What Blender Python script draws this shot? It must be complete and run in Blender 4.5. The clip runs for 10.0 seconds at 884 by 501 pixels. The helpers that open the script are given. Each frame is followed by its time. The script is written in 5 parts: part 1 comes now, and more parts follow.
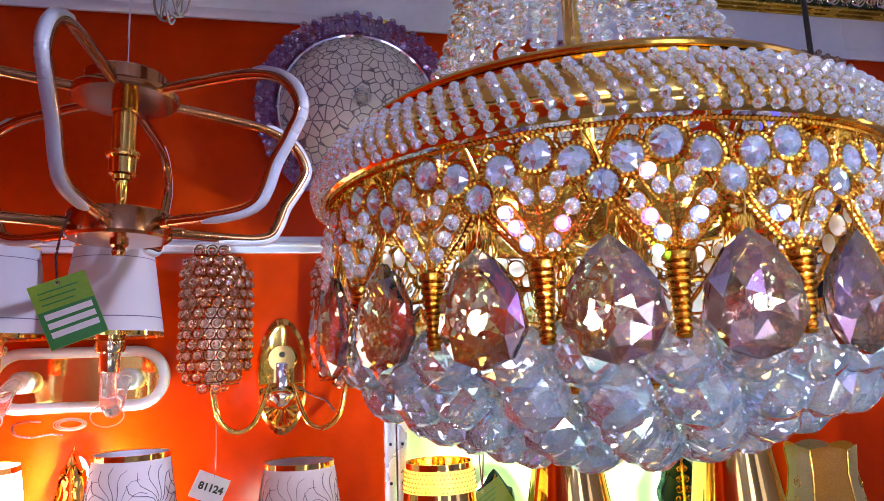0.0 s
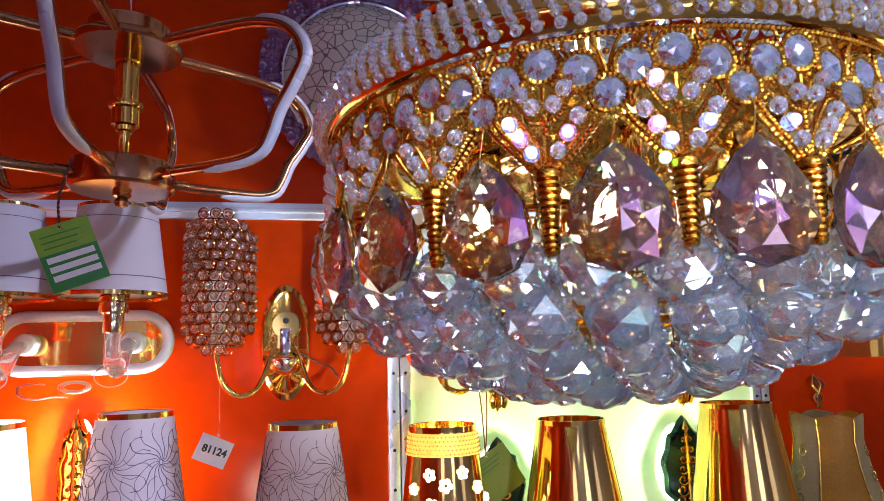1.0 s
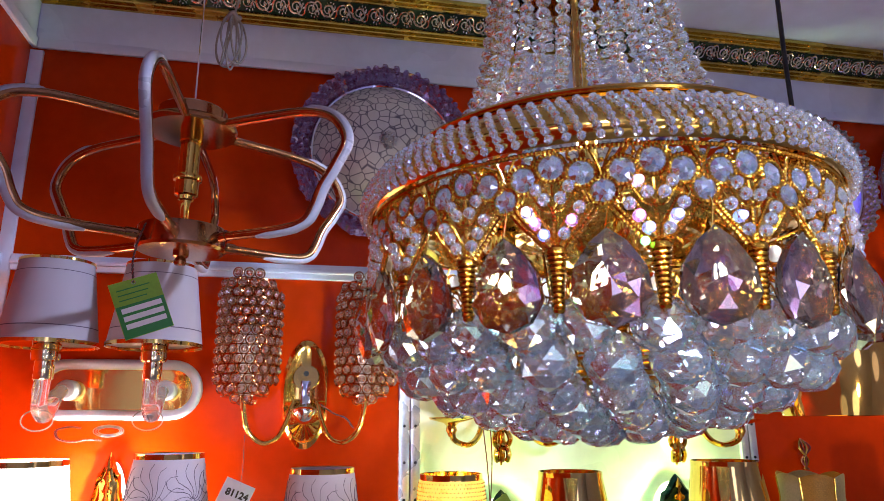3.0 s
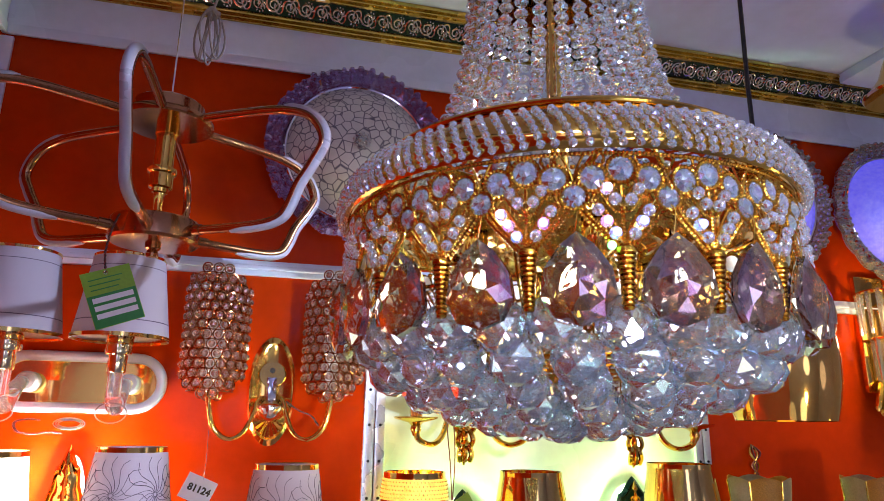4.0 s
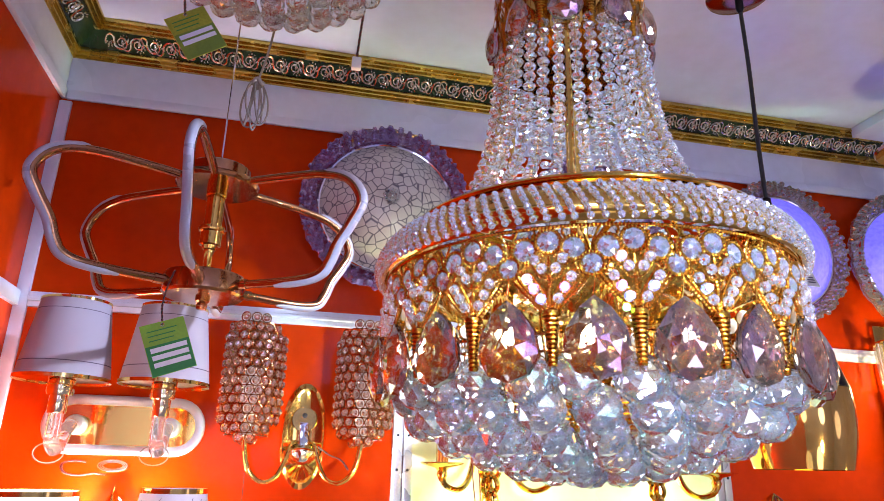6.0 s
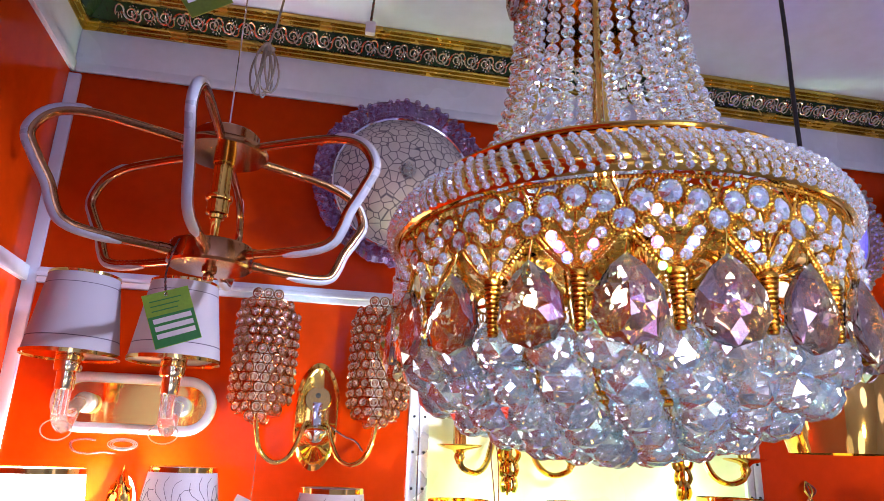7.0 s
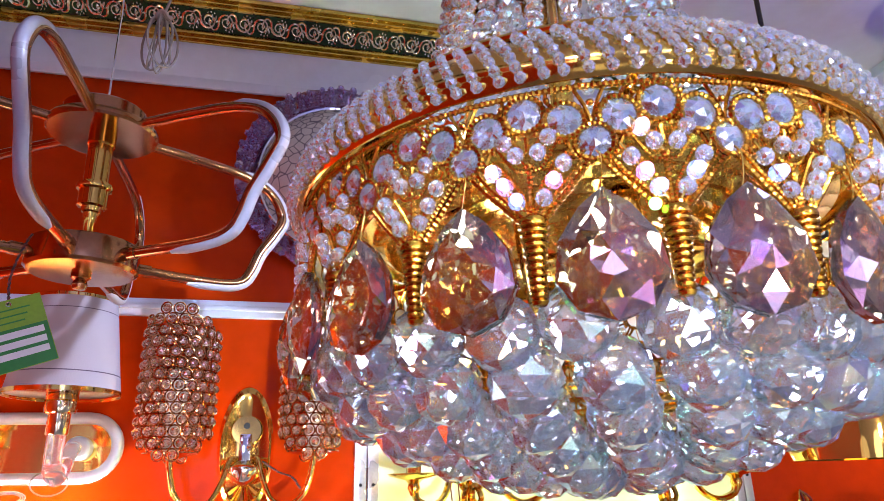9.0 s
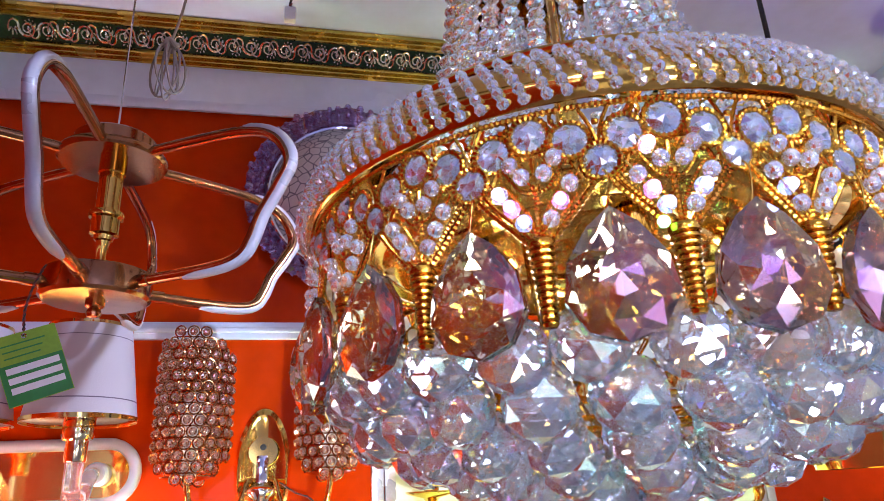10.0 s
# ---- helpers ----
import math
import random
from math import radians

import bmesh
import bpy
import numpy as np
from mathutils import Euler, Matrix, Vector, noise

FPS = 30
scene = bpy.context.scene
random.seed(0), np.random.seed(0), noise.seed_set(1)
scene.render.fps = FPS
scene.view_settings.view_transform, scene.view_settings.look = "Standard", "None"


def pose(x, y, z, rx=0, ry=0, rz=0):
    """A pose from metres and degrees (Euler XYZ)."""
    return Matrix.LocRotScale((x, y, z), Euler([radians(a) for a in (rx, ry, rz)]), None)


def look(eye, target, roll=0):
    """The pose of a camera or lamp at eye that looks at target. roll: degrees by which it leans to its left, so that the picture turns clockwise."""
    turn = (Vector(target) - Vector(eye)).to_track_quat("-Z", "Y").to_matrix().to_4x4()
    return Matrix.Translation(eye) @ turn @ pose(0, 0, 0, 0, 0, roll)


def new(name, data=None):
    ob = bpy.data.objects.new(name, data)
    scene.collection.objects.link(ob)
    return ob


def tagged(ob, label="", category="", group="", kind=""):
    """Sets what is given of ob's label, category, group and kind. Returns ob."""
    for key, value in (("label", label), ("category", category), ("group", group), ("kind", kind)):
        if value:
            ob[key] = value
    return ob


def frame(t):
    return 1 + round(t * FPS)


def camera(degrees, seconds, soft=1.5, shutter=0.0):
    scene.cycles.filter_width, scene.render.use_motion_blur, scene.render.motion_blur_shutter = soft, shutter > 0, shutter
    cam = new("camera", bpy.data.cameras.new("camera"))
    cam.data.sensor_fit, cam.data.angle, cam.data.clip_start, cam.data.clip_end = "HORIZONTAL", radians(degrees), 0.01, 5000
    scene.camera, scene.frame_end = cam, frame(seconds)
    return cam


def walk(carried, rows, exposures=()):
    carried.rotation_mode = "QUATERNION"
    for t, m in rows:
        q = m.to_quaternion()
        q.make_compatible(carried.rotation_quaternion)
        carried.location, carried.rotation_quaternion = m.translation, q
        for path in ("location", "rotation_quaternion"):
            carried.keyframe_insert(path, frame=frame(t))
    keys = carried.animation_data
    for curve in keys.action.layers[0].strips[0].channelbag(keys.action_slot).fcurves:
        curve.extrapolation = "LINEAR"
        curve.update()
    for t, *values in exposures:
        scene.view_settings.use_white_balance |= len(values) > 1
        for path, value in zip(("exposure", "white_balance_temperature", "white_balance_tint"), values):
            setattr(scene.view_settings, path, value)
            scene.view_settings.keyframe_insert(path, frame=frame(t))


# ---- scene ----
cam = camera(66.6, 10.0, soft=0.6)
PATH = [
    (0, (0.155, 0.073, 1.678), (0.549, 2.005, 2.013), -2.0),
    (0.5, (0.163, 0.084, 1.651), (0.548, 2.022, 1.956), -2.1),
    (1, (0.158, 0.087, 1.631), (0.536, 2.026, 1.942), -1.6),
    (1.5, (0.175, 0.072, 1.614), (0.581, 2.004, 1.937), -2.0),
    (2, (0.166, 0.023, 1.603), (0.545, 1.944, 2.009), -1.3),
    (2.5, (0.152, 0.008, 1.601), (0.52, 1.924, 2.041), -1.5),
    (2.7, (0.133, -0.006, 1.608), (0.499, 1.902, 2.083), -0.5),
    (3.8, (0.093, -0.04, 1.605), (0.48, 1.855, 2.113), 0.0),
    (4, (0.098, -0.041, 1.598), (0.571, 1.835, 2.105), 0.8),
    (4.5, (0.102, -0.069, 1.58), (0.601, 1.791, 2.12), 0.7),
    (5, (0.064, -0.125, 1.6), (0.518, 1.707, 2.264), 1.9),
    (5.5, (0.069, -0.132, 1.608), (0.552, 1.684, 2.293), 2.0),
    (5.7, (0.064, -0.122, 1.599), (0.504, 1.715, 2.256), 2.1),
    (6.8, (0.093, -0.073, 1.591), (0.47, 1.796, 2.195), 1.1),
    (7, (0.085, -0.05, 1.584), (0.437, 1.826, 2.18), 2.0),
    (7.5, (0.096, 0.01, 1.598), (0.452, 1.861, 2.266), 2.1),
    (8, (0.135, 0.074, 1.597), (0.56, 1.91, 2.266), -0.4),
    (8.5, (0.152, 0.107, 1.597), (0.596, 1.942, 2.255), -1.3),
    (9, (0.159, 0.123, 1.597), (0.612, 1.957, 2.254), -1.6),
    (9.5, (0.16, 0.124, 1.6), (0.586, 1.961, 2.267), -2.3),
    (10, (0.161, 0.121, 1.604), (0.578, 1.951, 2.295), -3.0),
]
EXPOSURES = [(0, 0.55), (1, 0.12), (2.5, 0.12), (4.5, 0.25), (5.0, 0.62), (5.5, 0.92), (6.5, 0.86), (7.5, 0.62), (8.5, 0.72), (10, 0.66)]
walk(cam, [(t, look(eye, target, roll)) for t, eye, target, roll in PATH], EXPOSURES)

# ---- light ----
world = bpy.data.worlds.new("world")
scene.world = world
world.use_nodes = True
world.node_tree.nodes["Background"].inputs[0].default_value = (0.55, 0.6, 1.0, 1)
world.node_tree.nodes["Background"].inputs[1].default_value = 0.02


def lamp(name, x, y, z, watts, colour, size=0.03):
    data = bpy.data.lights.new(name, "POINT")
    data.energy, data.color, data.shadow_soft_size = watts, colour, size
    ob = new(name, data)
    ob.location = (x, y, z)
    return ob


def spot(x, y, z, target, watts, colour, degrees, size=0.04):
    data = bpy.data.lights.new("fill_spot", "SPOT")
    data.energy, data.color, data.shadow_soft_size, data.spot_size, data.spot_blend = watts, colour, size, radians(degrees), 0.5
    ob = new("fill_spot", data)
    ob.matrix_basis = look((x, y, z), target)
    return ob


# unseen spots added at ceiling height to brighten the chandelier
spot(0.95, -1.6, 2.5, (0.43, 0.67, 1.73), 270, (0.52, 0.66, 1.0), 18)
spot(-0.35, -1.6, 2.5, (0.43, 0.67, 1.82), 240, (0.54, 0.66, 1.0), 18)
spot(1.9, 0.1, 2.52, (0.43, 0.67, 2.02), 170, (0.58, 0.68, 1.0), 26)
# unseen low spot, added to brighten the crystal balls from below
spot(0.75, -1.3, 0.7, (0.43, 0.67, 1.60), 250, (0.62, 0.76, 1.0), 17, 0.08)
# unseen low warm spots, added as fill for the display wall
spot(1.15, -1.45, 1.0, (0.70, 1.47, 1.20), 66, (1.0, 0.84, 0.66), 46, 0.10)
spot(-0.10, -1.45, 0.9, (0.05, 1.47, 1.05), 24, (1.0, 0.84, 0.70), 42, 0.10)
# unseen globe lights added out of view, for fill and highlights in the crystal
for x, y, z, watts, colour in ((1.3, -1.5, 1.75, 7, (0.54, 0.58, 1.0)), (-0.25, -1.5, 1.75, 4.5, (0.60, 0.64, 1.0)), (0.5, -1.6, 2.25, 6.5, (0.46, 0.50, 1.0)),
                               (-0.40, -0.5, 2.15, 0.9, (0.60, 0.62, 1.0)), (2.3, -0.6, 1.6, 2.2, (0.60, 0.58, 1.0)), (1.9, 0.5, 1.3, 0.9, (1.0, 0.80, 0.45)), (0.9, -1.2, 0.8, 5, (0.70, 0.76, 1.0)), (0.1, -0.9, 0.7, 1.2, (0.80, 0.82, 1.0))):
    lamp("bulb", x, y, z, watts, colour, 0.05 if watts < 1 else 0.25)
# bulbs of the lit lamps of the low row along the wall
lamp("bulb", -0.34, 1.22, 1.42, 5.0, (1.0, 0.80, 0.62), 0.03)
lamp("bulb", 0.386, 1.25, 1.44, 9.0, (1.0, 0.76, 0.40), 0.03)
lamp("bulb", 0.948, 1.45, 1.575, 5.0, (1.0, 0.93, 0.62), 0.02)
lamp("bulb", 1.66, 1.30, 1.85, 4.0, (1.0, 0.72, 0.36), 0.03)


# ---- materials ----
def mat(name, colour, rough=0.4, metal=0.0, trans=0.0, ior=1.5, vary=0.12, scale=30.0, bump=0.0, film=0.0, glow=None,
        coat=0.0, fine=None, rand=0.0, sub=0.0):
    m = bpy.data.materials.new(name)
    m.use_nodes = True
    nt = m.node_tree
    b = nt.nodes["Principled BSDF"]
    b.inputs["Roughness"].default_value, b.inputs["Metallic"].default_value = rough, metal
    b.inputs["Transmission Weight"].default_value, b.inputs["IOR"].default_value = trans, ior
    b.inputs["Coat Weight"].default_value, b.inputs["Coat Roughness"].default_value = coat, 0.06
    if film:
        b.inputs["Thin Film Thickness"].default_value, b.inputs["Thin Film IOR"].default_value = film, 1.9
    if glow:
        b.inputs["Emission Color"].default_value, b.inputs["Emission Strength"].default_value = (*glow[0], 1), glow[1]
    co = nt.nodes.new("ShaderNodeTexCoord")
    big, small = nt.nodes.new("ShaderNodeTexNoise"), nt.nodes.new("ShaderNodeTexNoise")
    big.inputs["Scale"].default_value, small.inputs["Scale"].default_value = scale / 6, fine or scale * 4
    big.inputs["Detail"].default_value = small.inputs["Detail"].default_value = 4
    nt.links.new(co.outputs["Object"], big.inputs["Vector"])
    nt.links.new(co.outputs["Object"], small.inputs["Vector"])
    add = nt.nodes.new("ShaderNodeMath")
    add.operation = "ADD"
    nt.links.new(big.outputs["Fac"], add.inputs[0])
    nt.links.new(small.outputs["Fac"], add.inputs[1])
    last = add.outputs[0]
    if rand:
        info = nt.nodes.new("ShaderNodeObjectInfo")
        more = nt.nodes.new("ShaderNodeMath")
        more.operation, more.inputs[1].default_value = "MULTIPLY_ADD", rand
        nt.links.new(info.outputs["Random"], more.inputs[0])
        nt.links.new(last, more.inputs[2])
        last = more.outputs[0]
    ramp = nt.nodes.new("ShaderNodeMapRange")
    ramp.inputs["From Min"].default_value, ramp.inputs["From Max"].default_value = 0.7, 1.3 + rand
    ramp.inputs["To Min"].default_value, ramp.inputs["To Max"].default_value = 1 - vary, 1 + vary
    nt.links.new(last, ramp.inputs["Value"])
    mix = nt.nodes.new("ShaderNodeVectorMath")
    mix.operation = "SCALE"
    mix.inputs[0].default_value = colour
    nt.links.new(ramp.outputs[0], mix.inputs["Scale"])
    nt.links.new(mix.outputs[0], b.inputs["Base Color"])
    rr = nt.nodes.new("ShaderNodeMapRange")
    rr.inputs["From Min"].default_value, rr.inputs["From Max"].default_value = 0.3, 0.7
    rr.inputs["To Min"].default_value, rr.inputs["To Max"].default_value = rough * 0.7, min(1, rough * 1.35)
    nt.links.new(big.outputs["Fac"], rr.inputs["Value"])
    nt.links.new(rr.outputs[0], b.inputs["Roughness"])
    if bump:
        bp = nt.nodes.new("ShaderNodeBump")
        bp.inputs["Strength"].default_value, bp.inputs["Distance"].default_value = bump, 0.002
        nt.links.new(small.outputs["Fac"], bp.inputs["Height"])
        nt.links.new(bp.outputs[0], b.inputs["Normal"])
    return m


def hazed(name, colour, film, haze, haze_colour, ior=1.52, rough=0.015, vary=0.06, gloss=0.0, tint=0.0, edge=0.0):
    """Cut crystal: clear glass with a thin coloured coating and a little milky scatter, added to brighten it."""
    m = mat(name, colour, rough, 0, 1.0, ior, vary, 40, 0, film)
    nt = m.node_tree
    out, b = nt.nodes["Material Output"], nt.nodes["Principled BSDF"]
    d, mx = nt.nodes.new("ShaderNodeBsdfTranslucent"), nt.nodes.new("ShaderNodeMixShader")
    d2, mx2 = nt.nodes.new("ShaderNodeBsdfDiffuse"), nt.nodes.new("ShaderNodeMixShader")
    d.inputs[0].default_value = d2.inputs[0].default_value = (*haze_colour, 1)
    mx.inputs[0].default_value, mx2.inputs[0].default_value = 0.5, haze
    nt.links.new(d.outputs[0], mx.inputs[1])
    nt.links.new(d2.outputs[0], mx.inputs[2])
    nt.links.new(b.outputs[0], mx2.inputs[1])
    nt.links.new(mx.outputs[0], mx2.inputs[2])
    g, mx3 = nt.nodes.new("ShaderNodeBsdfAnisotropic"), nt.nodes.new("ShaderNodeMixShader")
    g.inputs["Color"].default_value, g.inputs["Roughness"].default_value = (0.92, 0.94, 1.0, 1), 0.04
    # random tint and mirror gloss per cut facet, standing in for rainbow sparkle
    geo, snap, rnd = nt.nodes.new("ShaderNodeNewGeometry"), nt.nodes.new("ShaderNodeVectorMath"), nt.nodes.new("ShaderNodeTexWhiteNoise")
    snap.operation = "SNAP"
    snap.inputs[1].default_value = (0.07, 0.07, 0.07)
    nt.links.new(geo.outputs["True Normal"], snap.inputs[0])
    nt.links.new(snap.outputs[0], rnd.inputs["Vector"])
    amount = nt.nodes.new("ShaderNodeMapRange")
    amount.inputs["From Min"].default_value, amount.inputs["From Max"].default_value = 0.55, 1.0
    amount.inputs["To Min"].default_value, amount.inputs["To Max"].default_value = gloss * 0.4, min(0.9, gloss * 2.6)
    nt.links.new(rnd.outputs["Value"], amount.inputs["Value"])
    if edge:
        # the coating mirrors more strongly towards the rim
        fres, plus = nt.nodes.new("ShaderNodeFresnel"), nt.nodes.new("ShaderNodeMath")
        fres.inputs["IOR"].default_value = 1.6
        plus.operation, plus.inputs[1].default_value, plus.use_clamp = "MULTIPLY_ADD", edge, True
        nt.links.new(fres.outputs[0], plus.inputs[0])
        nt.links.new(amount.outputs[0], plus.inputs[2])
        nt.links.new(plus.outputs[0], mx3.inputs[0])
    else:
        nt.links.new(amount.outputs[0], mx3.inputs[0])
    if tint:
        ramp, mixc = nt.nodes.new("ShaderNodeValToRGB"), nt.nodes.new("ShaderNodeMix")
        ramp.color_ramp.interpolation = "CONSTANT"
        e = ramp.color_ramp.elements
        e[0].color, e[1].color, e[1].position = (1, 1, 1, 1), (0.70, 0.86, 1.0, 1), 0.36
        for pos, col in ((0.56, (0.92, 0.74, 1.0)), (0.70, (0.72, 1.0, 0.86)), (0.82, (1.0, 0.90, 0.62)), (0.91, (0.62, 0.66, 1.0))):
            e.new(pos).color = (*col, 1)
        split = nt.nodes.new("ShaderNodeSeparateColor")
        nt.links.new(rnd.outputs["Color"], split.inputs[0])
        nt.links.new(split.outputs["Green"], ramp.inputs[0])
        mixc.data_type, mixc.blend_type = "RGBA", "MULTIPLY"
        mixc.inputs["Factor"].default_value = tint
        nt.links.new(b.inputs["Base Color"].links[0].from_socket, mixc.inputs["A"])
        nt.links.new(ramp.outputs[0], mixc.inputs["B"])
        nt.links.new(mixc.outputs["Result"], b.inputs["Base Color"])
        nt.links.new(ramp.outputs[0], g.inputs["Color"])
    nt.links.new(mx2.outputs[0], mx3.inputs[1])
    nt.links.new(g.outputs[0], mx3.inputs[2])
    nt.links.new(mx3.outputs[0], out.inputs[0])
    return m


ORANGE = mat("orange_laminate", (0.50, 0.035, 0.0012), 0.12, vary=0.10, scale=8, bump=0.03)
ORANGE.node_tree.nodes["Principled BSDF"].inputs["Specular IOR Level"].default_value = 0.12
WHITE = mat("white_laminate", (0.66, 0.70, 0.84), 0.28, vary=0.05, scale=10, bump=0.03)
CEIL = mat("white_ceiling_paint", (0.58, 0.63, 0.90), 0.22, vary=0.06, scale=6, bump=0.04)
CREAM = mat("cream_laminate", (0.66, 0.66, 0.58), 0.25, vary=0.06, scale=9, bump=0.03)
ALU = mat("grey_aluminium", (0.62, 0.62, 0.63), 0.30, 0.6, vary=0.10, scale=60, bump=0.05)
PALEWALL = mat("pale_wall_paint", (0.34, 0.36, 0.46), 0.5, vary=0.1, scale=8, bump=0.03)
FLOOR = mat("floor_tile", (0.32, 0.32, 0.36), 0.25, vary=0.12, scale=12, bump=0.05)
GOLD = mat("gold_plate", (0.84, 0.50, 0.10), 0.10, 1.0, vary=0.10, scale=80, bump=0.03)
ROPE = mat("gold_filigree", (0.60, 0.28, 0.030), 0.15, 1.0, vary=0.28, scale=160, bump=0.25)
ROSE = mat("rose_gold", (0.48, 0.23, 0.10), 0.14, 1.0, vary=0.10, scale=60, bump=0.02)
CHAMP = mat("champagne_gold_mirror", (1.0, 0.66, 0.18), 0.08, 1.0, vary=0.08, scale=40)
PALEGOLD = mat("pale_gold", (0.92, 0.78, 0.52), 0.08, 1.0, vary=0.06, scale=40)
CHROME = mat("chrome", (0.85, 0.84, 0.82), 0.06, 1.0, vary=0.06, scale=40)
FOIL = mat("silver_foil", (0.88, 0.88, 0.90), 0.38, 1.0, vary=0.08, scale=200, bump=0.2)
BLACK = mat("black_enamel", (0.006, 0.006, 0.007), 0.35, vary=0.3, scale=40, bump=0.02)
BLACK.node_tree.nodes["Principled BSDF"].inputs["Specular IOR Level"].default_value = 0.2
CORD = mat("black_flex", (0.015, 0.015, 0.016), 0.55, vary=0.3, scale=200, bump=0.2)
REDCORD = mat("red_twisted_flex", (0.16, 0.018, 0.02), 0.6, vary=0.6, scale=300, bump=0.3)
CLEARCORD = mat("clear_flex", (0.34, 0.29, 0.26), 0.2, trans=0.3, vary=0.15, scale=200)
CRYSTAL = hazed("cut_crystal", (0.97, 0.98, 1.0), 330, 0.06, (0.84, 0.90, 1.0), gloss=0.22, tint=0.35)
STONE = hazed("cut_stone", (0.97, 0.98, 1.0), 380, 0.12, (0.88, 0.92, 1.0), gloss=0.34, tint=0.5)
BALL = hazed("crystal_ball_glass", (0.95, 0.97, 1.0), 360, 0.095, (0.88, 0.94, 1.0), gloss=0.22, tint=0.6, edge=0.5)
DROP = hazed("smoky_crystal", (0.74, 0.54, 0.36), 420, 0.016, (0.66, 0.48, 0.36), gloss=0.12, tint=0.25, edge=0.2)
BEAD = hazed("bead_glass", (0.97, 0.98, 1.0), 300, 0.16, (0.88, 0.92, 1.0), gloss=0.30, tint=0.2)
ROWBEAD = hazed("pearly_bead_glass", (0.97, 0.97, 1.0), 300, 0.22, (0.92, 0.90, 1.0), gloss=0.32, tint=0.2)
PINKBEAD = hazed("rose_bead_glass", (0.96, 0.74, 0.58), 260, 0.10, (0.76, 0.42, 0.28), gloss=0.14)
LILAC = hazed("lilac_glass", (0.66, 0.46, 0.82), 300, 0.34, (0.40, 0.20, 0.50), gloss=0.22)
SMOKE = hazed("clear_crystal_rim", (0.92, 0.88, 0.78), 260, 0.45, (0.50, 0.45, 0.34), gloss=0.25)
ACRYL = mat("clear_acrylic", (0.96, 0.95, 0.97), 0.03, trans=0.9, ior=1.49, vary=0.03)
AMBER = mat("gold_coated_glass", (0.90, 0.52, 0.12), 0.06, metal=0.92, trans=0.0, vary=0.12, scale=20)
FROST = mat("frosted_white_acrylic", (0.50, 0.48, 0.55), 0.35, vary=0.05, scale=60, trans=0.15)
FABRIC = mat("white_fabric_shade", (0.44, 0.38, 0.43), 0.8, vary=0.05, scale=120, bump=0.3, fine=900)
LILACFAB = mat("lilac_shade_cloth", (0.64, 0.54, 0.60), 0.7, vary=0.05, scale=90, bump=0.2, fine=900)
LINE = mat("dark_print", (0.10, 0.06, 0.10), 0.6, vary=0.2)
LITSHADE = mat("lit_white_shade", (0.85, 0.84, 0.82), 0.7, vary=0.03, glow=((1.0, 0.90, 0.84), 2.6))
LITGOLD = mat("lit_perforated_gold", (0.85, 0.55, 0.12), 0.3, 0.4, vary=0.3, scale=300, glow=((1.0, 0.66, 0.10), 0.9))
LITFLOWER = mat("lit_flower_cutout", (0.9, 0.85, 0.6), 0.6, vary=0.05, glow=((1.0, 0.93, 0.62), 2.2))
BULB = mat("lit_diffuser", (0.9, 0.9, 0.9), 0.5, vary=0.02, glow=((1.0, 0.97, 0.90), 7.0))
BLUEGLOW = mat("blue_lit_glass_bowl", (0.24, 0.24, 0.80), 0.12, vary=0.35, scale=20, glow=((0.15, 0.13, 1.0), 0.50))
MOSAIC = mat("cream_glass_bowl", (0.60, 0.58, 0.60), 0.16, vary=0.06, scale=20)
GREENBAND = mat("dark_green_frieze", (0.010, 0.030, 0.012), 0.22, vary=0.4, scale=60, bump=0.1)
SCROLL = mat("silver_gold_scroll", (0.80, 0.78, 0.62), 0.16, 1.0, vary=0.15, scale=100)
FRIEZEGOLD = mat("frieze_gold", (0.60, 0.43, 0.10), 0.24, 1.0, vary=0.25, scale=90, bump=0.15)
LIME = mat("lime_card", (0.22, 0.42, 0.02), 0.45, vary=0.10, scale=60)
YELLOWCARD = mat("yellow_green_card", (0.34, 0.36, 0.02), 0.45, vary=0.2, scale=60)
OLIVE = mat("olive_card", (0.16, 0.25, 0.02), 0.45, vary=0.12, scale=60)
GLOWW = mat("glowing_white_acrylic", (0.9, 0.88, 0.88), 0.5, vary=0.02, glow=((1.0, 0.86, 0.84), 0.9))
GLOWG = mat("glowing_green_white_acrylic", (0.88, 0.9, 0.86), 0.5, vary=0.02, glow=((0.66, 1.0, 0.48), 1.3))
GREENCARD = mat("green_card", (0.02, 0.22, 0.03), 0.45, vary=0.10, scale=60)
PAPER = mat("white_print", (0.80, 0.82, 0.80), 0.5, vary=0.05)
BLUECARD = mat("pale_blue_card", (0.58, 0.64, 0.82), 0.6, vary=0.05)
INK = mat("black_ink", (0.01, 0.01, 0.012), 0.5, vary=0.1)
PATINA = mat("dark_green_patina", (0.015, 0.05, 0.05), 0.3, 0.5, vary=0.4, scale=70, bump=0.2)
PARCH = mat("parchment_shade", (0.50, 0.44, 0.26), 0.6, vary=0.16, scale=70, bump=0.3)
PARCHGOLD = mat("gold_cloth_shade", (0.55, 0.30, 0.04), 0.5, vary=0.2, scale=90, bump=0.3)
# glowing colours that imitate coloured reflections on the chandelier's beads
GLINTS = [mat("led_" + n, c, 0.4, vary=0.02, glow=(c, 4.5)) for n, c in
        (("pink", (1.0, 0.24, 0.80)), ("blue", (0.26, 0.32, 1.0)), ("green", (0.20, 1.0, 0.36)), ("lilac", (0.80, 0.56, 1.0)))]


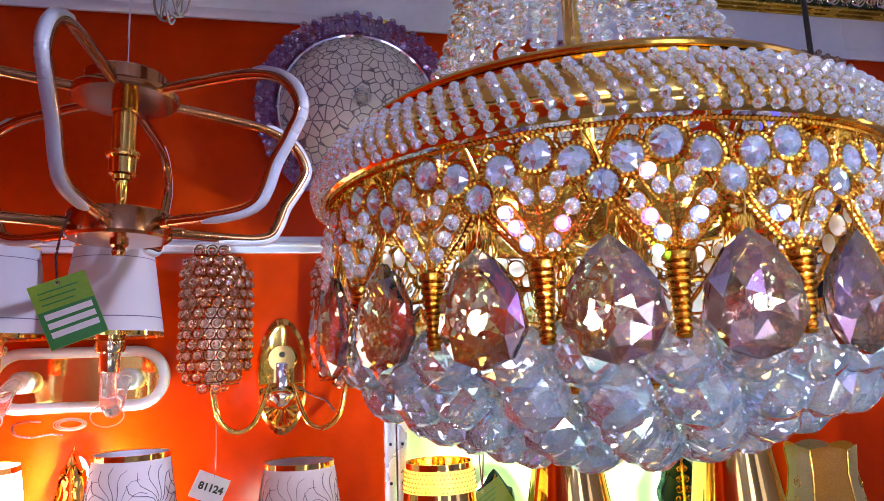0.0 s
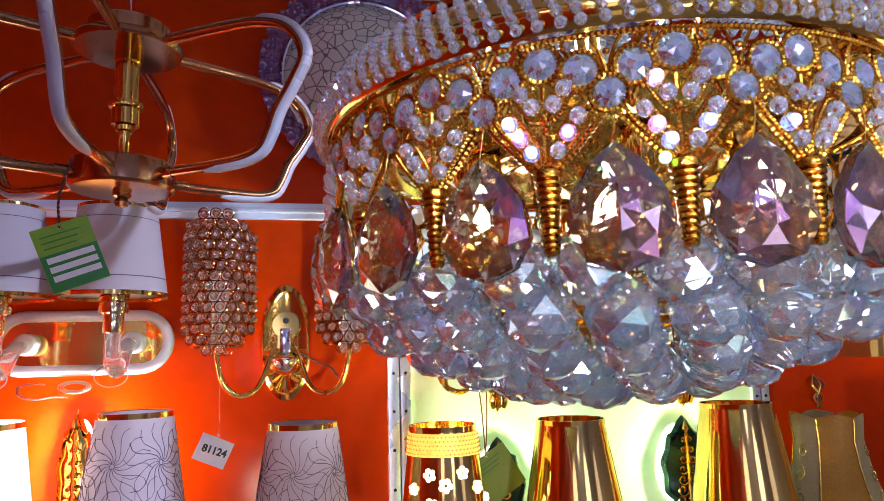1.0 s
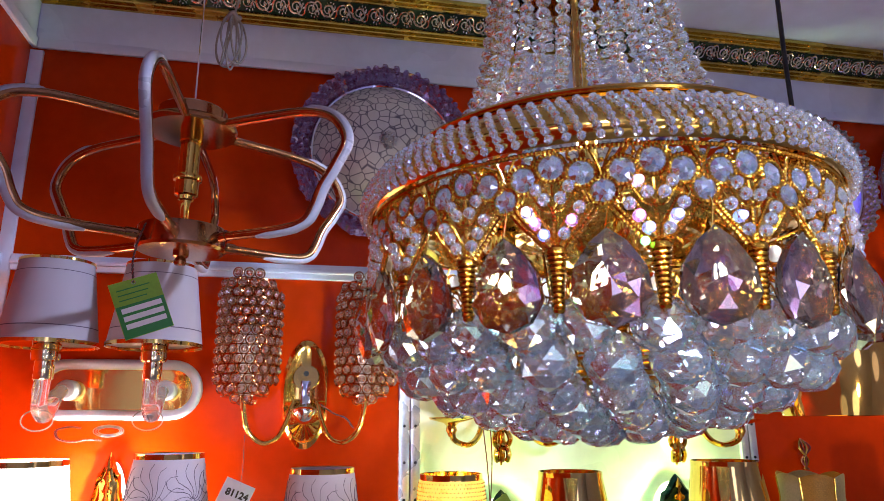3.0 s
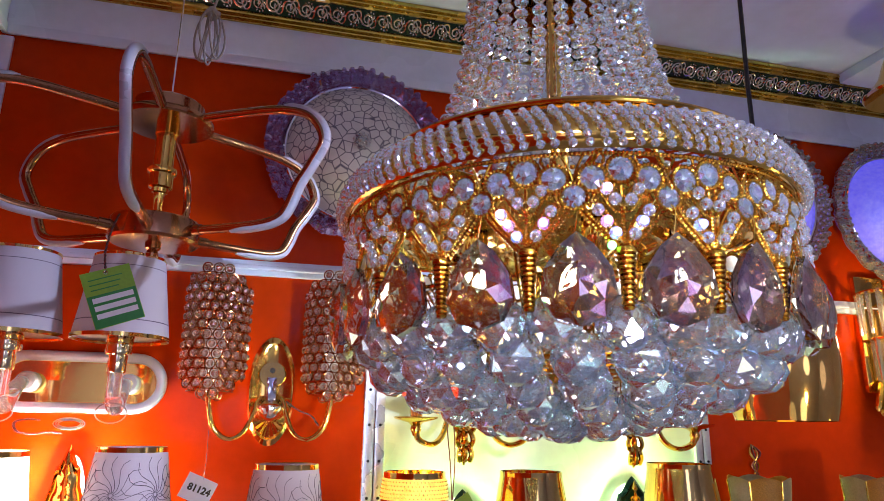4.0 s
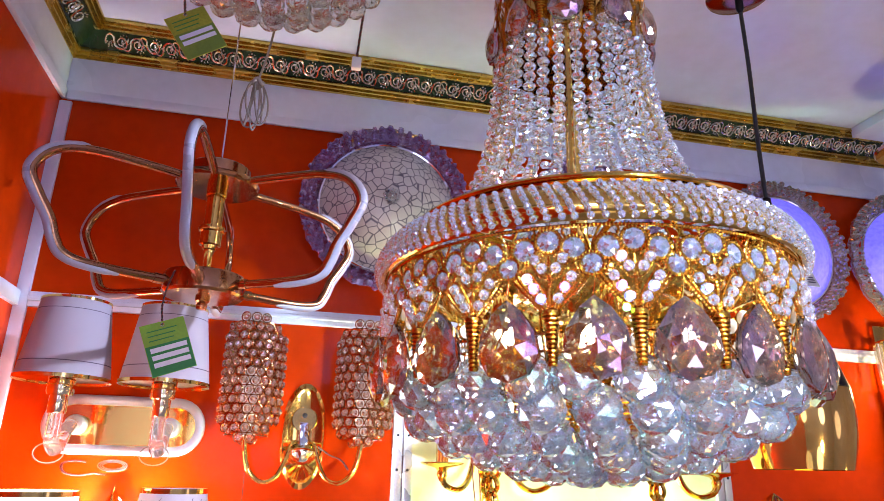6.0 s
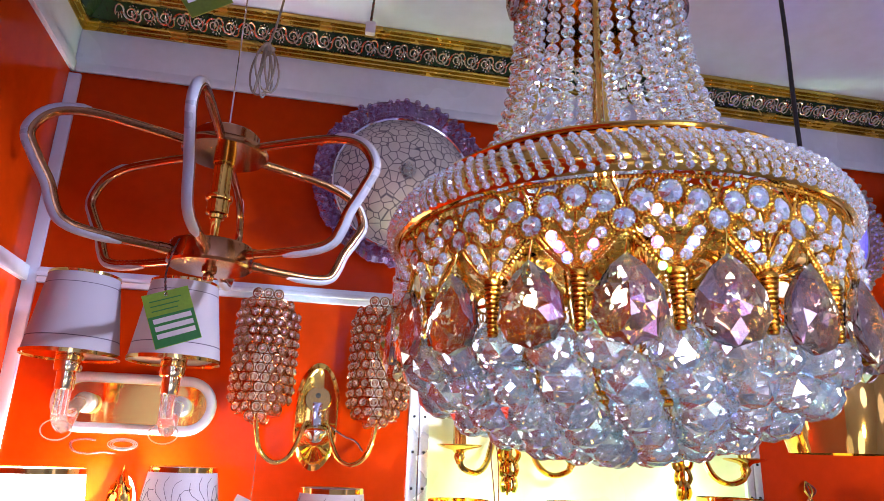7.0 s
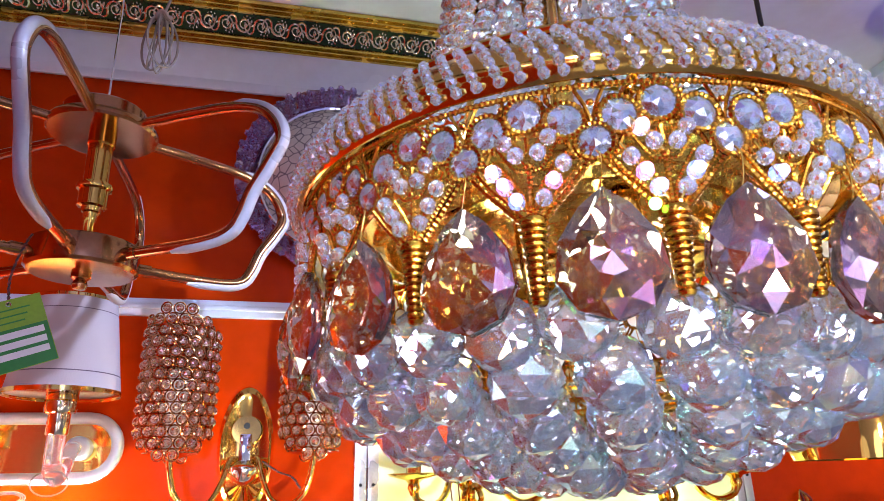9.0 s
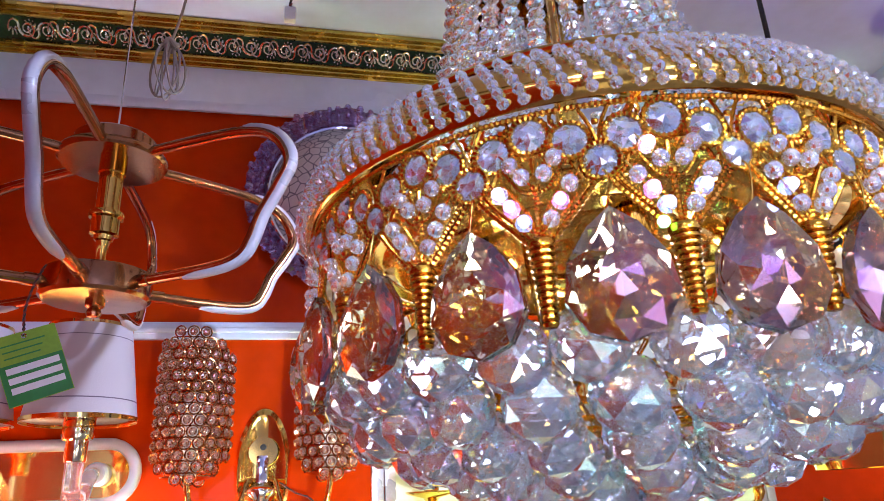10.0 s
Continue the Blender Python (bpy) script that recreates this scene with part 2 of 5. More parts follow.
# ---- mesh helpers ----
def lathe(profile, seg=24, bm=None, m=None):
    bm = bm or bmesh.new()
    rings = []
    for r, z in profile:
        if r < 1e-5:
            rings.append([bm.verts.new((0, 0, z))])
        else:
            rings.append([bm.verts.new((r * math.cos(2 * math.pi * k / seg), r * math.sin(2 * math.pi * k / seg), z)) for k in range(seg)])
    for a, b in zip(rings, rings[1:]):
        for k in range(seg):
            q = [a[k % len(a)], a[(k + 1) % len(a)], b[(k + 1) % len(b)], b[k % len(b)]]
            q = list(dict.fromkeys(q))
            if len(q) > 2:
                bm.faces.new(q)
    if m:
        bmesh.ops.transform(bm, matrix=m, verts=[v for ring in rings for v in ring])
    return bm


def tube(points, r, seg=8, bm=None, closed=False, twist=0.0):
    """A round bar along points; r is one radius or one for each point."""
    bm = bm or bmesh.new()
    P = [Vector(p) for p in points]
    n = len(P)
    R = r if isinstance(r, (list, tuple)) else [r] * n
    rings, ref = [], None
    for i, p in enumerate(P):
        a, b = (P[i - 1], P[(i + 1) % n]) if closed else (P[max(i - 1, 0)], P[min(i + 1, n - 1)])
        d = (b - a).normalized()
        if ref is None:
            ref = d.orthogonal().normalized()
        ref = (ref - d * ref.dot(d)).normalized()
        s = d.cross(ref)
        rings.append([bm.verts.new(p + (ref * math.cos(2 * math.pi * k / seg) + s * math.sin(2 * math.pi * k / seg)) * R[i]) for k in range(seg)])
    pairs = list(zip(rings, rings[1:])) + ([(rings[-1], rings[0])] if closed else [])
    for a, b in pairs:
        for k in range(seg):
            bm.faces.new((a[k], a[(k + 1) % seg], b[(k + 1) % seg], b[k]))
    if not closed:
        bm.faces.new(rings[0][::-1])
        bm.faces.new(rings[-1])
    return bm


def box(x0, y0, z0, x1, y1, z1, bm=None, bevel=0.0):
    own = bm is None or bevel
    b = bmesh.new() if own else bm
    m = Matrix.Translation(((x0 + x1) / 2, (y0 + y1) / 2, (z0 + z1) / 2)) @ Matrix.Diagonal((x1 - x0, y1 - y0, z1 - z0, 1))
    bmesh.ops.create_cube(b, size=1, matrix=m)
    if bevel:
        bmesh.ops.bevel(b, geom=b.edges[:], offset=bevel, segments=2, profile=0.6, affect="EDGES")
    return b


def smooth_curve(points, n=8):
    """Catmull-Rom through the points."""
    P = [Vector(p) for p in points]
    out = []
    for i in range(len(P) - 1):
        a, b, c, d = P[max(i - 1, 0)], P[i], P[i + 1], P[min(i + 2, len(P) - 1)]
        for k in range(n):
            t = k / n
            out.append(0.5 * ((2 * b) + (c - a) * t + (2 * a - 5 * b + 4 * c - d) * t * t + (3 * b - a - 3 * c + d) * t ** 3))
    return out + [P[-1]]


def mesh_of(name, bm, material, smooth=True):
    bmesh.ops.recalc_face_normals(bm, faces=bm.faces[:])
    me = bpy.data.meshes.new(name)
    bm.to_mesh(me)
    bm.free()
    me.materials.append(material)
    if smooth:
        me.polygons.foreach_set("use_smooth", [True] * len(me.polygons))
        me.set_sharp_from_angle(angle=radians(40))
    return me


def part(name, bm, material, parent=None, label="", m=None, smooth=True):
    """One mesh object under a thing or under a part."""
    me = bm if isinstance(bm, bpy.types.Mesh) else mesh_of(name, bm, material, smooth)
    ob = new(name, me)
    ob.parent = parent
    if m is not None:
        ob.matrix_basis = m
    return tagged(ob, label)


def thing(name, m, label, category, group="", kind=""):
    ob = new(name)
    ob.empty_display_size = 0.02
    ob.matrix_basis = m
    return tagged(ob, label, category, group, kind)


def faceted(r, rings, seg, squash=1.0, bm=None, at=(0, 0, 0)):
    """A cut ball: rings of flat facets, each ring turned by half a step."""
    bm = bm or bmesh.new()
    at = Vector(at)
    rows = [[bm.verts.new(at + Vector((0, 0, r * squash)))]]
    for i in range(1, rings):
        a = math.pi * i / rings
        rows.append([bm.verts.new(at + Vector((r * math.sin(a) * math.cos(2 * math.pi * (k + i % 2 / 2) / seg), r * math.sin(a) * math.sin(2 * math.pi * (k + i % 2 / 2) / seg), r * squash * math.cos(a)))) for k in range(seg)])
    rows.append([bm.verts.new(at - Vector((0, 0, r * squash)))])
    for k in range(seg):
        bm.faces.new((rows[0][0], rows[1][k], rows[1][(k + 1) % seg]))
        bm.faces.new((rows[-1][0], rows[-2][(k + 1) % seg], rows[-2][k]))
        for i in range(1, rings - 1):
            a, b = rows[i], rows[i + 1]
            j, l = (k + 1) % seg, (k + i % 2) % seg
            bm.faces.new((a[k], b[l], a[j]))
            bm.faces.new((a[j], b[l], b[(l + 1) % seg]))
    return bm


def cut_drop(w, h, t):
    """A pear-shaped crystal, cut in lozenges, hanging from its point at the origin; its flat faces look along y."""
    bm = bmesh.new()
    seg = 10

    def outline(k):
        a = 2 * math.pi * k / seg
        s, c = math.sin(a), math.cos(a)
        return w / 2 * s * (1.06 - 0.20 * c - 0.10 * c * c), c

    def ring(scale, y, off):
        out = []
        for k in range(seg):
            x, c = outline(k + off)
            out.append(bm.verts.new((x * scale, y, -h * 0.54 + h * (0.46 * c + (0.08 * c ** 6 if c > 0 else 0)) * scale)))
        return out

    girdle = [ring(1.0, -t * 0.12, 0), ring(1.0, t * 0.12, 0)]
    for k in range(seg):
        j = (k + 1) % seg
        bm.faces.new((girdle[0][k], girdle[0][j], girdle[1][j], girdle[1][k]))
    for side in (-1, 1):
        rows = [girdle[0 if side < 0 else 1], ring(0.72, side * t * 0.30, 0.5), ring(0.38, side * t * 0.44, 0)]
        for i, (a, b) in enumerate(zip(rows, rows[1:])):
            for k in range(seg):
                j = (k + 1) % seg
                if i % 2 == 0:
                    bm.faces.new((a[k], a[j], b[k]))
                    bm.faces.new((a[j], b[j], b[k]))
                else:
                    bm.faces.new((a[k], a[j], b[j]))
                    bm.faces.new((a[k], b[j], b[k]))
        mid = bm.verts.new((0, side * t * 0.5, -h * 0.54))
        for k in range(seg):
            bm.faces.new((rows[2][k], rows[2][(k + 1) % seg], mid))
    return bm


# ---- setting ----
WALL, LEFT, RIGHT, BACK, TOP = 1.47, -0.525, 2.7, -1.9, 2.606


def structure(name, bm, material, label, category, parent=None):
    return tagged(part(name, bm, material, parent, label), category=category, kind="structure")


structure("floor", box(LEFT - 0.1, BACK - 0.1, -0.1, RIGHT + 0.1, WALL + 0.1, 0), FLOOR, "grey polished shop floor tiles", "floor")
structure("ceiling", box(LEFT - 0.1, BACK - 0.1, TOP, RIGHT + 0.1, WALL + 0.1, TOP + 0.1), CEIL, "glossy white flat shop ceiling", "ceiling")
wall_n = structure("wall_north", box(LEFT - 0.1, WALL, 0, RIGHT + 0.1, WALL + 0.1, TOP), ORANGE, "glossy orange laminate display wall", "wall")
structure("wall_west", box(LEFT - 0.1, BACK, 0, LEFT, WALL, TOP), ORANGE, "glossy orange laminate side wall", "wall")
# unseen walls that close the room, toned to brighten what the crystals reflect
structure("wall_east", box(RIGHT, BACK, 0, RIGHT + 0.1, WALL, TOP), PALEWALL, "blue-grey painted far side wall", "wall")
structure("wall_south", box(LEFT - 0.1, BACK - 0.1, 0, RIGHT + 0.1, BACK, TOP), PALEWALL, "blue-grey painted wall behind the shop floor", "wall")
# shallow ceiling drop further along
structure("ceiling_drop", box(1.64, BACK, TOP - 0.03, RIGHT, 1.385, TOP - 0.002), CEIL, "shallow white dropped part of the ceiling", "ceiling")

# white board and trims on the walls
trim = structure("trim_cornice_board", box(LEFT, WALL - 0.010, 2.422, RIGHT, WALL + 0.001, 2.56, bevel=0.002), WHITE, "white board under the ceiling frieze", "trim")
structure("trim_cornice_lip", box(LEFT + 0.016, WALL - 0.016, 2.416, RIGHT, WALL - 0.0085, 2.440, bevel=0.002), WHITE, "white lip along the board's foot", "trim")
structure("trim_side_board", box(LEFT - 0.001, BACK, 2.422, LEFT + 0.010, WALL - 0.011, 2.56, bevel=0.002), WHITE, "white board under the ceiling frieze", "trim")
structure("trim_side_lip", box(LEFT + 0.0085, BACK, 2.416, LEFT + 0.016, WALL - 0.017, 2.440, bevel=0.002), WHITE, "white lip along the board's foot", "trim")
structure("trim_corner_strip", box(LEFT, WALL - 0.009, 0, LEFT + 0.027, WALL + 0.001, 2.414, bevel=0.002), WHITE, "white strip in the corner", "trim")
structure("trim_rail", box(LEFT + 0.028, WALL - 0.012, 1.914, RIGHT, WALL + 0.001, 1.948, bevel=0.003), WHITE, "white rail between the orange panels", "trim")
structure("trim_rail_bead", box(LEFT + 0.028, WALL - 0.020, 1.926, RIGHT, WALL - 0.0115, 1.936, bevel=0.003), WHITE, "rounded bead along the white rail", "trim")
structure("trim_side_rail", box(LEFT - 0.001, BACK, 1.914, LEFT + 0.012, WALL - 0.010, 1.948, bevel=0.003), WHITE, "white rail on the side wall", "trim")
# cream panel between two aluminium posts
structure("trim_cream_panel", box(0.353, WALL - 0.006, 0.9, 1.118, WALL + 0.001, 1.913), CREAM, "cream laminate panel between grey posts", "panel")
for x0, x1 in ((0.307, 0.330), (0.332, 0.353), (1.118, 1.138), (1.140, 1.160)):
    post = structure("trim_post", box(x0, WALL - 0.014, 0.0, x1, WALL + 0.001, 1.9135, bevel=0.002), ALU, "grey aluminium post beside the cream panel", "post")
    for k in range(9):
        part("screw", lathe([(0.0, 0.002), (0.003, 0.0018), (0.0035, 0)], 8), BLACK, post, m=pose((x0 + x1) / 2, WALL - 0.014, 1.30 + 0.075 * k, 90, 0, 0))


# gilt frieze between wall and ceiling, mitred in the corner
def moulding(profile, bm):
    lines = [[bm.verts.new(p) for p in ((LEFT + o, BACK, z), (LEFT + o, WALL - o, z), (RIGHT, WALL - o, z))] for o, z in profile]
    for a, b in zip(lines, lines[1:]):
        for k in range(2):
            bm.faces.new((a[k], a[k + 1], b[k + 1], b[k]))
    return bm


def on_frieze(s, lift):
    """Offset from the wall and height for a place s along the frieze's slope (0 low, 1 high), lifted off it."""
    return 0.006 + 0.076 * s + lift * 0.66, 2.536 + 0.066 * s - lift * 0.75


def rolls(s0, s1, n, depth):
    out = []
    for k in range(n):
        a, b = s0 + (s1 - s0) * k / n, s0 + (s1 - s0) * (k + 1) / n
        for j in range(5):
            t = j / 4
            out.append(on_frieze(a + (b - a) * t, depth * math.sin(math.pi * t) + 0.002))
    return out


frieze = structure("trim_frieze", moulding([on_frieze(s, l) for s, l in ((0.0, -0.004), (0.2, -0.002), (0.5, 0.0), (0.8, -0.002), (1.0, -0.004))], bmesh.new()), GREENBAND, "dark green ceiling frieze with gilt scrolls and gold edges", "frieze")
part("lower_moulding", moulding([on_frieze(-0.06, -0.006)] + rolls(-0.04, 0.26, 3, 0.007) + [on_frieze(0.27, -0.003)], bmesh.new()), FRIEZEGOLD, frieze, "gold ribbed moulding")
part("upper_moulding", moulding([on_frieze(0.73, -0.003)] + rolls(0.74, 1.04, 3, 0.007) + [on_frieze(1.06, -0.006)], bmesh.new()), FRIEZEGOLD, frieze, "gold ribbed moulding")


def spiral(cx, cz, r, turns, start, way, n=18):
    return [(cx + r * (1 - 0.8 * k / n) * math.cos(start + way * turns * 2 * math.pi * k / n), 0, cz + r * (1 - 0.8 * k / n) * math.sin(start + way * turns * 2 * math.pi * k / n)) for k in range(n + 1)]


sc = bmesh.new()
tube(spiral(0.0, 0.0, 0.0165, 1.7, math.pi, -1, 24), [0.0030 - 0.0014 * k / 24 for k in range(25)], 6, sc)
tube(smooth_curve([(-0.0165, 0, 0.0), (-0.0175, 0, -0.012), (-0.025, 0, -0.0175), (-0.033, 0, -0.012), (-0.037, 0, 0.002)], 4), 0.0024, 6, sc)
for k in range(4):
    a = radians(20 + 42 * k)
    tube([(-0.027 + 0.004 * math.cos(a), 0, -0.004 + 0.004 * math.sin(a)), (-0.027 + 0.010 * math.cos(a), -0.001, -0.004 + 0.013 * math.sin(a)), (-0.027 + 0.011 * math.cos(a), -0.001, -0.004 + 0.018 * math.sin(a))], [0.0012, 0.0028, 0.0012], 5, sc)
for k in range(3):
    a = radians(-125 + 35 * k)
    tube([(0.006 + 0.010 * math.cos(a), 0, -0.006 + 0.010 * math.sin(a)), (0.006 + 0.014 * math.cos(a), -0.001, -0.006 + 0.014 * math.sin(a))], [0.0012, 0.0024], 5, sc)
SCROLL_MESH = mesh_of("scroll", sc, SCROLL)
slope = math.degrees(math.atan2(0.076, 0.066))
o, z = on_frieze(0.5, 0.001)
for k in range(70):
    part("scroll", SCROLL_MESH, None, frieze, m=pose(LEFT + 0.12 + 0.0375 * k, WALL - o, z, slope, 0, 0) @ Matrix.Diagonal((1.0, 1.2, 1.05 if k % 2 else -1.05, 1)))
for k in range(13):
    part("scroll", SCROLL_MESH, None, frieze, m=pose(LEFT + o, WALL - 0.13 - 0.0375 * k, z, 0, 0, 90) @ pose(0, 0, 0, slope) @ Matrix.Diagonal((1.0, 1.2, 1.05 if k % 2 else -1.05, 1)))


# ---- the large crystal chandelier ----
CX, CY = 0.4265, 0.6705
BASE = 1.58
PHASE = -49.3
chandelier = thing("chandelier", pose(CX, CY, BASE, 0, -0.5, 0), "tiered gold chandelier with bead strands, smoky drops and crystal balls", "chandelier")


def ring_at(u, R, z):
    a = radians(u)
    return (R * math.sin(a), -R * math.cos(a), z - BASE)


def rope(points, r, bm, closed=False):
    """A twisted gold cord: a bar whose strands bulge at even steps."""
    P = [Vector(p) for p in points]
    if closed:
        P.append(P[0])
    out, need = [P[0]], 0.9 * r
    for p, q in zip(P, P[1:]):
        d = (q - p).length
        while need <= d:
            out.append(p.lerp(q, need / d))
            need += 0.9 * r
        need -= d
    if closed:
        out = out[:len(out) // 2 * 2]
    return tube(out, [r * (1.22 if i % 2 else 0.76) for i in range(len(out))], 6, bm, closed=closed)


def crown_meshes(R, n, z0, k, beads=True):
    """Meshes for one bay of a gold crown round a drum of radius R: n bays, stem foot at z0, sizes scaled by k."""
    half = 180 / n
    Z = lambda dz: z0 + dz * k
    P = lambda u, dz, out=0.0: Vector(ring_at(u * half / 9, R + out * k, Z(dz)))
    f = bmesh.new()
    for s in (-1, 1):
        # double cord over the drop, from the stem's shoulder to the stone at the top
        rope(smooth_curve([P(1.2 * s, 0.046), P(2.9 * s, 0.055), P(5.2 * s, 0.066), P(7.2 * s, 0.0765), P(8.4 * s, 0.084), P(9 * s, 0.085)], 6), 0.0020 * k, f)
        rope(smooth_curve([P(1.0 * s, 0.050, 0.001), P(2.7 * s, 0.0595, 0.001), P(5.0 * s, 0.0705, 0.001), P(6.8 * s, 0.081, 0.001), P(7.4 * s, 0.088, 0.001)], 6), 0.0015 * k, f)
        # pocket round the outer row of beads
        rope(smooth_curve([P(0.4 * s, 0.052), P(1.0 * s, 0.064), P(2.6 * s, 0.0765), P(4.3 * s, 0.087), P(5.8 * s, 0.088), P(6.0 * s, 0.082)], 6), 0.0014 * k, f)
        # pocket round the inner row
        rope(smooth_curve([P(0.0, 0.080), P(1.6 * s, 0.081), P(3.3 * s, 0.091), P(4.4 * s, 0.102), P(3.4 * s, 0.106), P(1.9 * s, 0.100), P(0.5 * s, 0.090)], 6), 0.0013 * k, f)
        # short scrolls that tie the stones together
        tube(smooth_curve([P(6.0 * s, 0.088), P(5.4 * s, 0.094), P(4.6 * s, 0.098)], 4), 0.0015 * k, 5, f)
        tube(smooth_curve([P(7.6 * s, 0.088), P(7.2 * s, 0.094), P(6.8 * s, 0.099)], 4), 0.0014 * k, 5, f)
        tube(smooth_curve([P(9 * s, 0.1035), P(8.6 * s, 0.112), P(8.0 * s, 0.120), P(7.0 * s, 0.129)], 4), 0.0013 * k, 5, f)
        tube(smooth_curve([P(4.2 * s, 0.1185), P(3.0 * s, 0.124), P(3.2 * s, 0.130)], 4), 0.0013 * k, 5, f)
        for u, dz in ((6.2, 0.0855), (4.6, 0.0955), (2.5, 0.1075), (8.2, 0.102), (8.9, 0.119), (3.2, 0.1235), (1.4, 0.1025)):
            faceted(0.0021 * k, 4, 7, 1.0, f, P(u * s, dz, 0.001))
    rope([P(0, 0.044), P(0, 0.058), P(0, 0.074), P(0, 0.084)], 0.0017 * k, f)
    faceted(0.0034 * k, 4, 8, 1.0, f, P(0, 0.083, 0.001))
    tube([P(0, 0.092), P(0, 0.102)], 0.0016 * k, 6, f)
    # bezels round the stones
    stones = [(0, 0.1165, 1.0), (-5.4, 0.109, 1.0), (5.4, 0.109, 1.0), (9, 0.093, 0.95)]
    bz = bmesh.new()
    r = 0.0118 * k
    rope([(r * math.cos(2 * math.pi * j / 28), 0.0004, r * math.sin(2 * math.pi * j / 28)) for j in range(28)], 0.0019 * k, bz, closed=True)
    foil = lathe([(0.0, 0.0066 * k), (0.0104 * k, 0.0034 * k), (0.0106 * k, 0.0040 * k), (0.0, 0.0074 * k)], 14, m=pose(0, 0, 0, -90, 0, 0))
    # ribbed stem
    prof = [(0.0, -0.002), (0.0038, -0.0012), (0.0052, 0.001)]
    for j in range(11):
        r = 0.0052 + 0.0036 * (j / 10) ** 1.5
        prof += [(r * 0.82, 0.0022 + 0.0041 * j), (r * 1.04, 0.0034 + 0.0041 * j), (r * 1.04, 0.0052 + 0.0041 * j)]
    prof += [(0.0085, 0.049), (0.004, 0.052), (0.0, 0.052)]
    st = lathe([(r * k, z * k) for r, z in prof], 12)
    gem = bmesh.new()
    g = 0.0106 * k
    front, mid, back = [], [], []
    for j in range(8):
        a = 2 * math.pi * j / 8
        b = 2 * math.pi * (j + 0.5) / 8
        front.append(gem.verts.new((0.50 * g * math.cos(b), -0.0032 * k, 0.50 * g * math.sin(b))))
        mid.append(gem.verts.new((g * math.cos(a), 0, g * math.sin(a))))
        back.append(gem.verts.new((0.9 * g * math.cos(a), 0.002 * k, 0.9 * g * math.sin(a))))
    tip = gem.verts.new((0, -0.0044 * k, 0))
    end = gem.verts.new((0, 0.0058 * k, 0))
    for j in range(8):
        i = (j + 1) % 8
        gem.faces.new((mid[j], mid[i], front[j]))
        gem.faces.new((mid[i], front[i], front[j]))
        gem.faces.new((front[j], front[i], tip))
        gem.faces.new((mid[i], mid[j], back[j], back[i]))
        gem.faces.new((back[i], back[j], end))
    rows = []
    if beads:
        for count, a, b in ((3, (4.7, 0.0805), (1.8, 0.0605)), (2, (3.0, 0.0985), (1.5, 0.0895))):
            for s in (-1, 1):
                spots = [P((a[0] + (b[0] - a[0]) * j / (count - 1)) * s, a[1] + (b[1] - a[1]) * j / (count - 1), 0.0040) for j in range(count)]
                rows.append((mesh_of("bead_wire", tube([spots[0] + (spots[0] - spots[1]) * 0.9, *spots, spots[-1] + (spots[-1] - spots[-2]) * 0.7], 0.0006, 4), GOLD), spots))
    return mesh_of("filigree", f, ROPE), mesh_of("stem", st, ROPE), mesh_of("stone", gem, STONE, False), rows, stones, mesh_of("bezel", bz, ROPE), mesh_of("foil", foil, FOIL)


def crown(owner, R, n, z0, k, phase, drop_mesh, hook_mesh, drop_drop, beads=True):
    fil, st, gem, rows, stones, bez, foil = crown_meshes(R, n, z0, k, beads)
    step = 360 / n
    part("hoop", rope([ring_at(j * 1.5, R, z0 + 0.131 * k) for j in range(240)], 0.0020 * k, bmesh.new(), True), ROPE, owner)
    for i in range(n):
        a = phase + step * i
        turn = pose(0, 0, 0, 0, 0, a)
        part("filigree", fil, None, owner, m=turn)
        part("stem", st, None, owner, m=turn @ Matrix.Translation(ring_at(0, R, z0)))
        for u, dz, size in stones:
            g = part("stone", gem, None, owner, m=pose(0, 0, 0, 0, 0, a + u * step / 18) @ Matrix.Translation(ring_at(0, R + 0.002 * k, z0 + dz * k)) @ Matrix.Scale(size, 4) @ pose(0, 0, 0, random.uniform(-7, 7), random.uniform(0, 45), random.uniform(-7, 7)))
            part("bezel", bez, None, g)
            part("foil", foil, None, g)
        for me, spots in rows:
            row = part("bead_wire", me, None, owner, m=turn)
            for p in spots:
                part("bead", ROW_BEAD, None, row, m=Matrix.Translation(p))
        lean = random.uniform(-6, 6)
        hang = pose(0, 0, 0, 0, 0, a + step / 2) @ Matrix.Translation(ring_at(0, R + 0.006 * k, z0 + 0.080 * k)) @ pose(0, 0, 0, random.uniform(-4, 2), 0, lean)
        part("hook", hook_mesh, None, owner, m=hang)
        part("drop", drop_mesh, None, owner, m=hang @ Matrix.Translation((0, 0, -drop_drop)))


ROW_BEAD = mesh_of("bead", faceted(0.0053, 6, 9), ROWBEAD)
DROP_MESH = mesh_of("drop", cut_drop(0.057, 0.076, 0.029), DROP, False)
HOOK_MESH = mesh_of("hook", tube(smooth_curve([(0, 0.002, 0.006), (0.002, 0, 0.0), (0, -0.001, -0.014), (-0.002, 0, -0.022)], 5), 0.0006, 5), GOLD)
crown(chandelier, 0.249, 20, 1.690, 1.0, PHASE, DROP_MESH, HOOK_MESH, 0.019)

